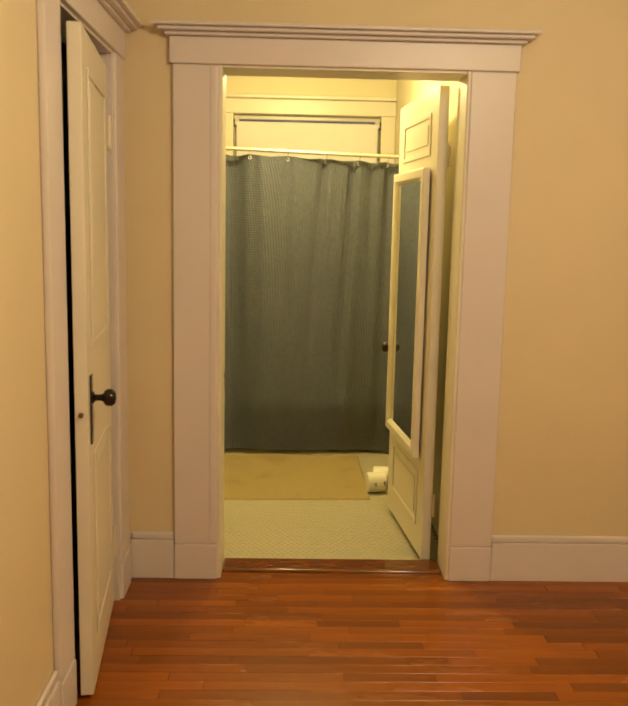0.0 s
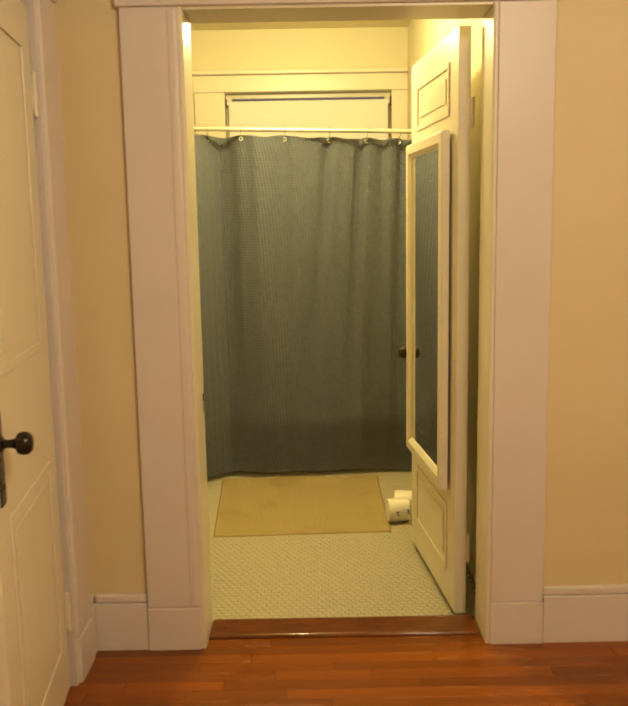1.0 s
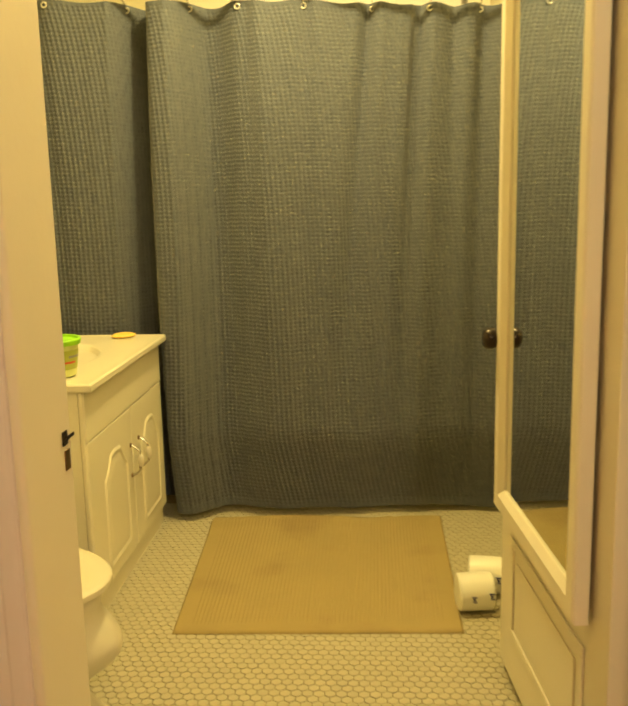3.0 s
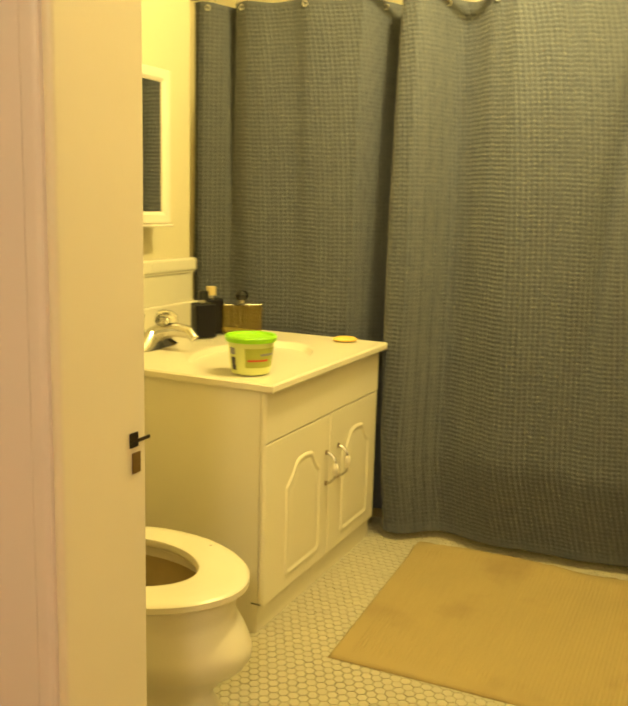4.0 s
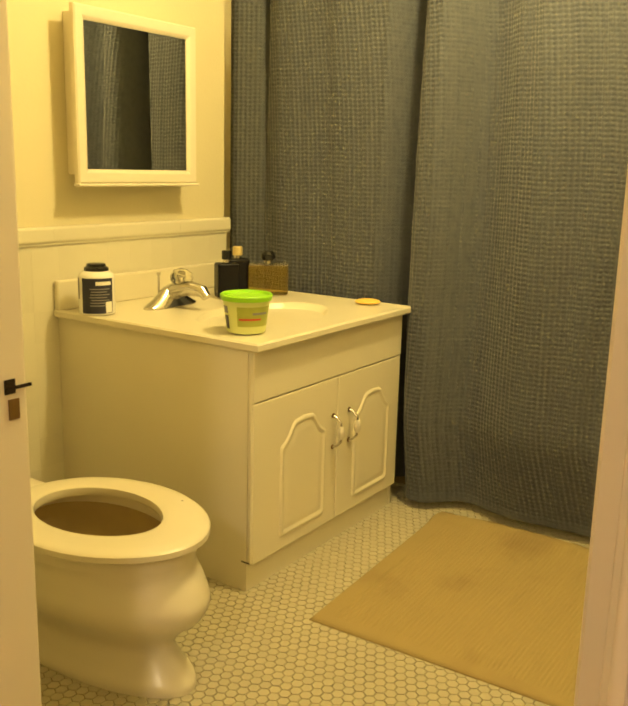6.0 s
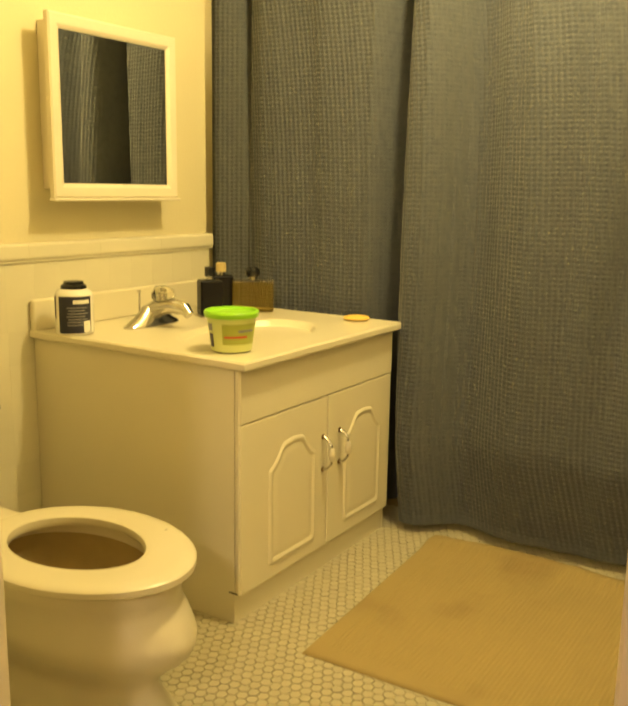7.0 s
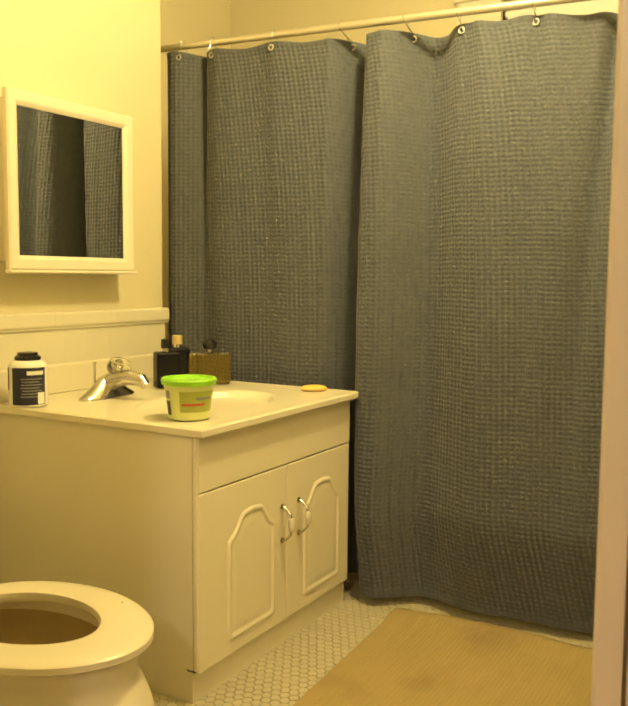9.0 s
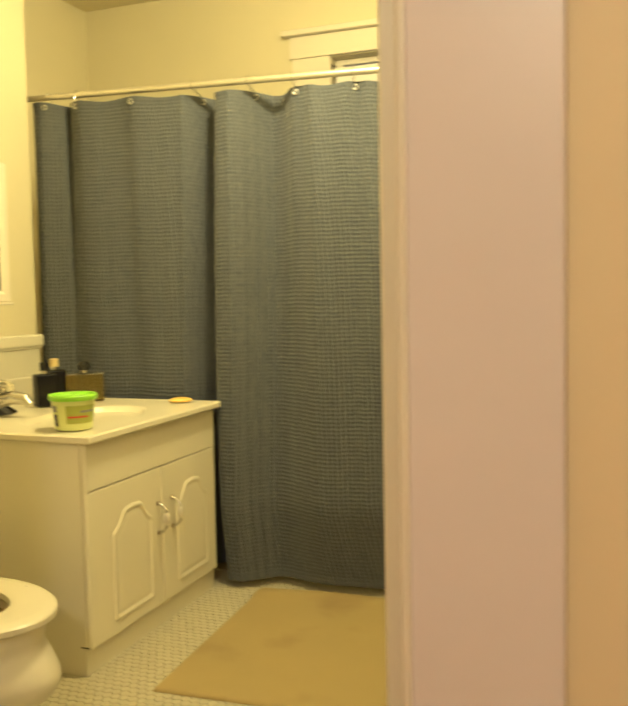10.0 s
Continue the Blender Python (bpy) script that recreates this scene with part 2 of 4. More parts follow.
# ---- walls, floors, ceilings ----
bm = bmesh.new()
solid(bm, (HALL_X0 - 0.12, WALL_Y0, 0), (OPEN_X0 - 0.02, WALL_Y1, CEIL))
solid(bm, (OPEN_X1 + 0.02, WALL_Y0, 0), (HALL_X1, WALL_Y1, CEIL))
solid(bm, (OPEN_X0 - 0.02, WALL_Y0, OPEN_Z + 0.02), (OPEN_X1 + 0.02, WALL_Y1, CEIL))
structure("wall_north", bm, M["hall_wall"], "cream painted plaster wall with the bathroom doorway", "wall")
bm = bmesh.new()
solid(bm, (BATH_X0, WALL_Y1 + 0.001, 0), (OPEN_X0 - 0.02, WALL_Y1 + 0.02, CEIL))
solid(bm, (OPEN_X1 + 0.02, WALL_Y1 + 0.001, 0), (BATH_X1, WALL_Y1 + 0.02, CEIL))
solid(bm, (OPEN_X0 - 0.02, WALL_Y1 + 0.001, OPEN_Z + 0.02), (OPEN_X1 + 0.02, WALL_Y1 + 0.02, CEIL))
structure("wall_bath_front", bm, M["bath_wall"], "pale yellow plaster on the bathroom side of the doorway", "wall")
bm = bmesh.new()
solid(bm, (HALL_X0 - 0.12, HALL_Y0, 0), (HALL_X0, DOOR_Y0 - 0.02, CEIL))
solid(bm, (HALL_X0 - 0.12, DOOR_Y1 + 0.02, 0), (HALL_X0, WALL_Y0, CEIL))
solid(bm, (HALL_X0 - 0.12, DOOR_Y0 - 0.02, OPEN_Z + 0.02), (HALL_X0, DOOR_Y1 + 0.02, CEIL))
structure("wall_west", bm, M["hall_wall"], "cream painted hallway side wall with a panelled door", "wall")
structure("wall_east", block((HALL_X1, HALL_Y0, 0), (HALL_X1 + 0.1, WALL_Y1, CEIL)), M["hall_wall"], "cream painted hallway wall", "wall")
structure("wall_south", block((HALL_X0 - 0.12, HALL_Y0 - 0.1, 0), (HALL_X1 + 0.1, HALL_Y0, CEIL)), M["hall_wall"], "cream painted end wall of the hallway", "wall")
structure("ceiling", block((HALL_X0 - 0.12, HALL_Y0 - 0.1, CEIL), (HALL_X1 + 0.1, WALL_Y1, CEIL + 0.1)), M["ceiling"], "cream painted hallway ceiling", "ceiling")
# closet behind the ajar door; its near-black colour stands for the shade inside
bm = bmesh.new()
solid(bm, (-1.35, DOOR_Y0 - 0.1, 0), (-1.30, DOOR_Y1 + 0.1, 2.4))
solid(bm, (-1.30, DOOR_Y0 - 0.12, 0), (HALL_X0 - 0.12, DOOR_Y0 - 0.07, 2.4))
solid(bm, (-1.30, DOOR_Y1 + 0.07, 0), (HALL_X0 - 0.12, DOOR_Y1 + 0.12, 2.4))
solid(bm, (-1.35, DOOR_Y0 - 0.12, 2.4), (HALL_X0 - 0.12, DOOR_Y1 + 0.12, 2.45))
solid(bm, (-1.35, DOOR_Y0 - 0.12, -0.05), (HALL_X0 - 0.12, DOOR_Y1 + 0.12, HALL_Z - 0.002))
structure("wall_closet", bm, M["dark_gap"], "closet box behind the ajar hallway door, coloured near-black for its shade", "wall")

structure("wall_bath_west", block((BATH_X0 - 0.43, WALL_Y1 + 0.02, 0), (BATH_X0, CORNER_Y, CEIL), 0.004), M["bath_wall"], "pale yellow plaster wall above the tile wainscot", "wall")
structure("wall_alcove_west", block((ALC_X0 - 0.1, CORNER_Y, 0), (ALC_X0, BACK_Y, CEIL)), M["bath_wall"], "pale yellow wall at the end of the tub alcove", "wall")
structure("wall_bath_east", block((BATH_X1, WALL_Y1, 0), (BATH_X1 + 0.1, BACK_Y, CEIL)), M["bath_wall"], "pale yellow wall behind the open door", "wall")
WIN_X0, WIN_X1, WIN_Z0, WIN_Z1 = -0.165, 0.965, 1.25, 2.400
bm = bmesh.new()
solid(bm, (ALC_X0 - 0.1, BACK_Y, 0), (WIN_X0, BACK_Y + 0.2, CEIL))
solid(bm, (WIN_X1, BACK_Y, 0), (BATH_X1 + 0.1, BACK_Y + 0.2, CEIL))
solid(bm, (WIN_X0, BACK_Y, WIN_Z1), (WIN_X1, BACK_Y + 0.2, CEIL))
solid(bm, (WIN_X0, BACK_Y, 0), (WIN_X1, BACK_Y + 0.2, WIN_Z0))
structure("wall_back", bm, M["bath_wall"], "pale yellow back wall of the tub alcove with a window", "wall")
structure("ceiling_bath", block((ALC_X0 - 0.1, WALL_Y1, CEIL), (BATH_X1 + 0.1, BACK_Y + 0.2, CEIL + 0.1)), M["ceiling"], "warm cream painted bathroom ceiling", "ceiling")

# floors
hall_floor = structure("floor", block((HALL_X0 - 0.12, HALL_Y0 - 0.1, -0.08), (HALL_X1 + 0.1, WALL_Y0 + 0.05, HALL_Z - 0.004)), M["gap_wood"], "reddish oak strip floor with worn varnish", "floor")
bath_floor = structure("floor_bath", block((ALC_X0 - 0.1, WALL_Y1 + 0.005, -0.08), (BATH_X1 + 0.1, BACK_Y + 0.1, -0.0025)), M["grout"], "small white hexagon tile floor with grey grout", "floor")

# threshold
bm = block((OPEN_X0, WALL_Y0 + 0.045, -0.02), (OPEN_X1, WALL_Y1 + 0.03, HALL_Z + 0.014), 0.012, 3)
structure("threshold", bm, M["threshold"], "worn glossy wooden threshold in the doorway", "threshold")


def casing(name, label, axis, at, lo, hi, outward, width=0.2, top=OPEN_Z, proud=0.025):
    """Door surround on a wall: two boards with plinths, a frieze and a moulded cap."""
    ob = thing(name, label, "door casing", kind="structure")

    def put(nm, a0, a1, d, z0, z1, bev=0.007):
        d0, d1 = sorted((at, at + outward * d))
        lo3, hi3 = ((a0, d0, z0), (a1, d1, z1)) if axis == "x" else ((d0, a0, z0), (d1, a1, z1))
        return part(nm, block(lo3, hi3, bev), M["trim"], ob)

    for a0, a1 in ((lo - width, lo - 0.015), (hi + 0.015, hi + width)):
        put("casing_board", a0, a1, proud, HALL_Z + 0.1551, top + 0.0098)
        put("plinth", a0 - 0.0015, a1 + 0.0015, proud + 0.004, HALL_Z - 0.002, HALL_Z + 0.155)
    put("frieze", lo - width - 0.012, hi + width + 0.012, proud + 0.006, top + 0.01, top + 0.115)
    put("bead", lo - width - 0.03, hi + width + 0.03, proud + 0.022, top + 0.116, top + 0.130, 0.006)
    put("cornice", lo - width - 0.055, hi + width + 0.055, proud + 0.045, top + 0.131, top + 0.146, 0.006)
    put("cap", lo - width - 0.075, hi + width + 0.075, proud + 0.062, top + 0.147, top + 0.162, 0.005)
    return ob


doorway = casing("doorway_casing", "broad off-white painted casing round the bathroom doorway", "x", WALL_Y0, OPEN_X0, OPEN_X1, -1)
part("edge_bead", block((OPEN_X0 - 0.055, WALL_Y0 - 0.0275, HALL_Z + 0.1556), (OPEN_X0 - 0.0155, WALL_Y0, OPEN_Z + 0.0094), 0.013, 3), M["trim"], doorway)
casing("closet_casing", "off-white painted casing round the hallway closet door", "y", HALL_X0, DOOR_Y0, DOOR_Y1, 1, width=0.175)

# jambs and stop of the bathroom doorway
bm = bmesh.new()
solid(bm, (OPEN_X0 - 0.02, WALL_Y0 - 0.019, 0), (OPEN_X0, WALL_Y1 + 0.022, OPEN_Z + 0.02), 0.008, 3)
solid(bm, (OPEN_X1, WALL_Y0 - 0.019, 0), (OPEN_X1 + 0.02, WALL_Y1 + 0.022, OPEN_Z + 0.02), 0.008, 3)
solid(bm, (OPEN_X0, WALL_Y0 - 0.014, OPEN_Z), (OPEN_X1, WALL_Y1 + 0.022, OPEN_Z + 0.02), 0.003)
structure("door_jamb", bm, M["door"], "off-white painted door jamb lining the doorway", "door jamb")
bm = bmesh.new()
for y0, y1 in ((DOOR_Y0 - 0.02, DOOR_Y0), (DOOR_Y1, DOOR_Y1 + 0.02)):
    solid(bm, (HALL_X0 - 0.125, y0, 0), (HALL_X0 + 0.014, y1, OPEN_Z), 0.003)
solid(bm, (HALL_X0 - 0.125, DOOR_Y0 - 0.02, OPEN_Z), (HALL_X0 + 0.014, DOOR_Y1 + 0.02, OPEN_Z + 0.02), 0.003)
structure("closet_jamb", bm, M["trim"], "off-white painted jamb of the closet door", "door jamb")

strike = thing("strike_plate", "dark bronze strike plate let into the painted jamb", "strike plate")
part("latch_plate", block((OPEN_X0 + 0.0002, 3.402, 0.903), (OPEN_X0 + 0.0028, 3.422, 0.927), 0.0008), M["black_metal"], strike)
part("lip", block((OPEN_X0 + 0.0002, 3.423, 0.909), (OPEN_X0 + 0.0026, 3.453, 0.915), 0.0008), M["black_metal"], strike)
part("bolt_plate", block((OPEN_X0 + 0.0002, 3.408, 0.860), (OPEN_X0 + 0.0026, 3.428, 0.894), 0.0008), M["brass"], strike)

# baseboards with a small cap
def baseboard(name, runs):
    bm = bmesh.new()
    for lo, hi, cap_lo, cap_hi in runs:
        solid(bm, lo, hi, 0.004)
        solid(bm, cap_lo, cap_hi, 0.008, 3)
    return structure(name, bm, M["trim"], "tall off-white painted baseboard with a moulded top", "baseboard")


def run_x(x0, x1, y):
    return ((x0, y - 0.022, HALL_Z - 0.002), (x1, y, HALL_Z + 0.172), (x0, y - 0.017, HALL_Z + 0.1725), (x1, y, HALL_Z + 0.205))


baseboard("baseboard", [run_x(HALL_X0 + 0.022, OPEN_X0 - 0.202, WALL_Y0), run_x(OPEN_X1 + 0.202, HALL_X1, WALL_Y0)])
W = HALL_X0
baseboard("baseboard_west", [((W, HALL_Y0, 0), (W + 0.022, DOOR_Y0 - 0.178, HALL_Z + 0.172), (W, HALL_Y0, HALL_Z + 0.1725), (W + 0.017, DOOR_Y0 - 0.178, HALL_Z + 0.205)),
                             ((W, DOOR_Y1 + 0.178, 0), (W + 0.022, WALL_Y0, HALL_Z + 0.172), (W, DOOR_Y1 + 0.178, HALL_Z + 0.1725), (W + 0.017, WALL_Y0, HALL_Z + 0.205))])


# ---- doors ----
def panel_frame(bm, a0, a1, z0, z1, face, depth=0.006, w=0.022):
    """Raised moulding frame of a door panel on the face at local y; a is along the leaf."""
    out = depth if face >= 0 else -depth
    for b0, b1, c0, c1 in ((a0, a1, z0, z0 + w), (a0, a1, z1 - w, z1), (a0, a0 + w, z0 + w, z1 - w), (a1 - w, a1, z0 + w, z1 - w)):
        solid(bm, (b0, face, c0), (b1, face + out, c1), 0.005, 2)
    solid(bm, (a0 + 0.05, face, z0 + 0.05), (a1 - 0.05, face + out * 0.7, z1 - 0.05), 0.005, 2)


def knob_set(parent, at, out, mat_plate, plate=True):
    """Door knob on a stem; out is the way it stands off the leaf, along local y."""
    x, y, z = at
    k = part("door_knob", lathe(bmesh.new(), [(0.010, 0.0), (0.010, 0.026), (0.014, 0.034), (0.024, 0.040), (0.0275, 0.050), (0.0265, 0.062), (0.019, 0.071), (0.006, 0.074)], (x, y, z), (0, out, 0)), M["black_metal"], parent, "dark bronze round door knob")
    part("rosette", lathe(bmesh.new(), [(0.020, 0), (0.020, 0.003), (0.014, 0.008)], (x, y, z), (0, out, 0)), mat_plate, k)
    return k


# bathroom door, open into the room
bath_door = thing("door_1", "off-white panelled bathroom door standing open into the room", "door", kind="structure", at=(0.926, 3.512, 0.030))
bath_door.rotation_euler = (0, 0, radians(95.2))
LEAF = 0.79
part("leaf", block((0, -0.045, 0), (LEAF, 0, 2.16), 0.004), M["door"], bath_door)
bm = bmesh.new()
panel_frame(bm, 0.12, LEAF - 0.12, 1.87, 2.06, 0.0)
panel_frame(bm, 0.12, LEAF - 0.12, 0.13, 0.40, 0.0)
part("moulding", bm, M["door"], bath_door)
MX0, MX1, MZ0, MZ1 = 0.080, 0.720, 0.470, 1.815
bm = rim(bmesh.new(), [(MX0, 0.010, MZ0), (MX1, 0.010, MZ0), (MX1, 0.010, MZ1), (MX0, 0.010, MZ1)], (0, 1, 0), [(0, 0), (0, 0.026), (0.006, 0.031), (0.040, 0.031), (0.046, 0.026), (0.056, 0.018), (0.056, 0)])
long_mirror = part("mirror_frame", bm, M["door"], bath_door, "white framed long mirror fixed to the door")
part("mirror_glass", block((MX0 + 0.05, 0.0005, MZ0 + 0.05), (MX1 - 0.05, 0.024, MZ1 - 0.05)), M["mirror"], long_mirror, "silvered mirror glass")
knob_set(bath_door, (LEAF - 0.06, 0.0, 0.905), 1, M["brass"])
knob_set(bath_door, (LEAF - 0.06, -0.045, 0.905), -1, M["brass"])
for hz in (0.22, 1.82):
    h = part("hinge", block((-0.0025, -0.043, hz), (-0.0005, -0.006, hz + 0.09), 0.0006), M["door"], bath_door, "painted butt hinge")
    part("hinge_pin", rod(bmesh.new(), (-0.006, -0.05, hz - 0.008), (-0.006, -0.05, hz + 0.098), 0.007), M["door"], h)

# closet door in the hall, ajar
closet_door = thing("door_2", "off-white panelled closet door left slightly ajar", "door", kind="structure", at=(-0.402, 2.995, HALL_Z + 0.015))
closet_door.rotation_euler = (0, 0, radians(-83.7))
CL = 0.715
part("leaf", block((0, -0.042, 0), (CL, 0, 2.09), 0.004), M["door"], closet_door)
bm = bmesh.new()
panel_frame(bm, 0.11, CL - 0.11, 1.12, 1.98, 0.0)
panel_frame(bm, 0.11, CL - 0.11, 0.16, 0.78, 0.0)
part("moulding", bm, M["door"], closet_door)
plate = part("key_plate", block((CL - 0.085, 0.0005, 0.825), (CL - 0.040, 0.005, 1.045), 0.002), M["black_metal"], closet_door, "tall dark bronze escutcheon plate")
part("keyhole", lathe(bmesh.new(), [(0.006, 0), (0.006, 0.002)], (CL - 0.0625, 0.005, 0.870), (0, 1, 0), 12), M["dark_gap"], plate)
knob_set(closet_door, (CL - 0.0625, 0.005, 0.972), 1, M["black_metal"])
part("latch", rod(bmesh.new(), (CL - 0.004, -0.022, 0.930), (CL + 0.012, -0.022, 0.930), 0.008), M["brass"], closet_door, "worn brass latch bolt")
for hz in (0.20, 1.80):
    h = part("hinge", block((-0.004, 0.0005, hz), (0.028, 0.0035, hz + 0.10), 0.001), M["door"], closet_door, "painted butt hinge")
    part("hinge_pin", rod(bmesh.new(), (-0.005, 0.006, hz - 0.012), (-0.005, 0.006, hz + 0.112), 0.0075), M["door"], h)

# ---- window in the tub alcove ----
win = thing("window_1", "painted sash window with a drawn white roller shade", "window", kind="structure")
bm = bmesh.new()
solid(bm, (WIN_X0 - 0.205, BACK_Y - 0.022, 1.1), (WIN_X0, BACK_Y, 2.4025), 0.004)
solid(bm, (WIN_X1, BACK_Y - 0.022, 1.1), (BATH_X1 - 0.002, BACK_Y, 2.4025), 0.004)
part("window_casing", bm, M["door"], win)
bm = bmesh.new()
solid(bm, (WIN_X0 - 0.215, BACK_Y - 0.028, 2.403), (BATH_X1 - 0.002, BACK_Y, 2.512), 0.004)
solid(bm, (WIN_X0 - 0.25, BACK_Y - 0.06, 2.513), (BATH_X1 - 0.002, BACK_Y, 2.543), 0.008, 3)
part("window_head", bm, M["door"], win)
bm = bmesh.new()
solid(bm, (WIN_X0 + 0.001, BACK_Y + 0.07, WIN_Z0), (WIN_X0 + 0.04, BACK_Y + 0.11, WIN_Z1 - 0.001), 0.004)
solid(bm, (WIN_X1 - 0.04, BACK_Y + 0.07, WIN_Z0), (WIN_X1 - 0.001, BACK_Y + 0.11, WIN_Z1 - 0.001), 0.004)
solid(bm, (WIN_X0 + 0.04, BACK_Y + 0.07, WIN_Z1 - 0.03), (WIN_X1 - 0.04, BACK_Y + 0.11, WIN_Z1 - 0.001), 0.004)
solid(bm, (WIN_X0 + 0.04, BACK_Y + 0.07, WIN_Z0), (WIN_X1 - 0.04, BACK_Y + 0.11, WIN_Z0 + 0.06), 0.004)
part("window_frame", bm, M["door"], win)
part("pane", block((WIN_X0 + 0.04, BACK_Y + 0.088, WIN_Z0 + 0.06), (WIN_X1 - 0.04, BACK_Y + 0.093, WIN_Z1 - 0.03)), M["pane"], win, "clear window pane at dusk")
part("window_sill", block((WIN_X0 - 0.22, BACK_Y - 0.07, WIN_Z0 - 0.03), (BATH_X1 - 0.002, BACK_Y - 0.001, WIN_Z0 - 0.001), 0.006), M["door"], win)
shade = thing("roller_shade", "white roller shade pulled down inside the window", "roller shade")
part("roller", rod(bmesh.new(), (WIN_X0 + 0.012, BACK_Y + 0.02, 2.332), (WIN_X1 - 0.012, BACK_Y + 0.02, 2.332), 0.016), M["shade"], shade)
part("shade_cloth", block((WIN_X0 + 0.025, BACK_Y + 0.003, 1.32), (WIN_X1 - 0.025, BACK_Y + 0.0045, 2.332)), M["shade"], shade)
part("hem_bar", block((WIN_X0 + 0.025, BACK_Y - 0.001, 1.300), (WIN_X1 - 0.025, BACK_Y + 0.009, 1.322), 0.002), M["shade"], shade)
for x in (WIN_X0 + 0.006, WIN_X1 - 0.006):
    part("bracket", block((x - 0.004, BACK_Y + 0.002, 2.305), (x + 0.004, BACK_Y + 0.045, 2.365), 0.001), M["black_metal"], shade)

# ---- bathtub behind the curtain ----
tub = thing("bathtub", "enamel bathtub hidden behind the shower curtain, coloured dark for the shade there", "bathtub")
TX0, TX1, TY0, TY1, TZ = ALC_X0 + 0.002, BATH_X1 - 0.002, 5.67, 6.39, 0.37
bm = bmesh.new()
def ring(x0, x1, y0, y1, z, r, n=8):
    pts = []
    for cx, cy, a0 in ((x1 - r, y1 - r, 0), (x0 + r, y1 - r, 90), (x0 + r, y0 + r, 180), (x1 - r, y0 + r, 270)):
        for i in range(n + 1):
            a = radians(a0 + 90 * i / n)
            pts.append((cx + r * math.cos(a), cy + r * math.sin(a), z))
    return pts
loft(bm, [ring(TX0, TX1, TY0 + 0.26, TY1, 0.0, 0.03), ring(TX0, TX1, TY0 + 0.22, TY1, 0.10, 0.03), ring(TX0, TX1, TY0 + 0.11, TY1, TZ - 0.10, 0.03), ring(TX0, TX1, TY0 + 0.06, TY1, TZ - 0.04, 0.03), ring(TX0, TX1, TY0, TY1, TZ - 0.02, 0.03), ring(TX0, TX1, TY0 + 0.01, TY1, TZ, 0.03),
          ring(TX0 + 0.08, TX1 - 0.08, TY0 + 0.09, TY1 - 0.08, TZ, 0.12), ring(TX0 + 0.10, TX1 - 0.10, TY0 + 0.11, TY1 - 0.10, TZ - 0.04, 0.12), ring(TX0 + 0.22, TX1 - 0.2, TY0 + 0.16, TY1 - 0.15, 0.06, 0.12)])
part("tub_shell", bm, M["tub"], tub)

# ---- shower curtain ----
CUR_Y, CUR_X0, CUR_X1, CUR_Z0, CUR_Z1 = 5.425, -1.205, 1.055, 0.034, 2.030
GROMMETS = (-1.139, -0.995, -0.712, -0.430, -0.181, 0.010, 0.260, 0.517, 0.734, 0.925, 1.035)
TILT = -0.028                            # the rod and the curtain hang a little lower towards the door


wr = random.Random(23)
WRINKLES = [(wr.uniform(24, 95), wr.uniform(0, 6.3), wr.uniform(-2.2, 2.2), wr.uniform(0.0003, 0.0009)) for _ in range(14)]


def bell(x, c, w):
    return np.exp(-((x - c) / w) ** 2)


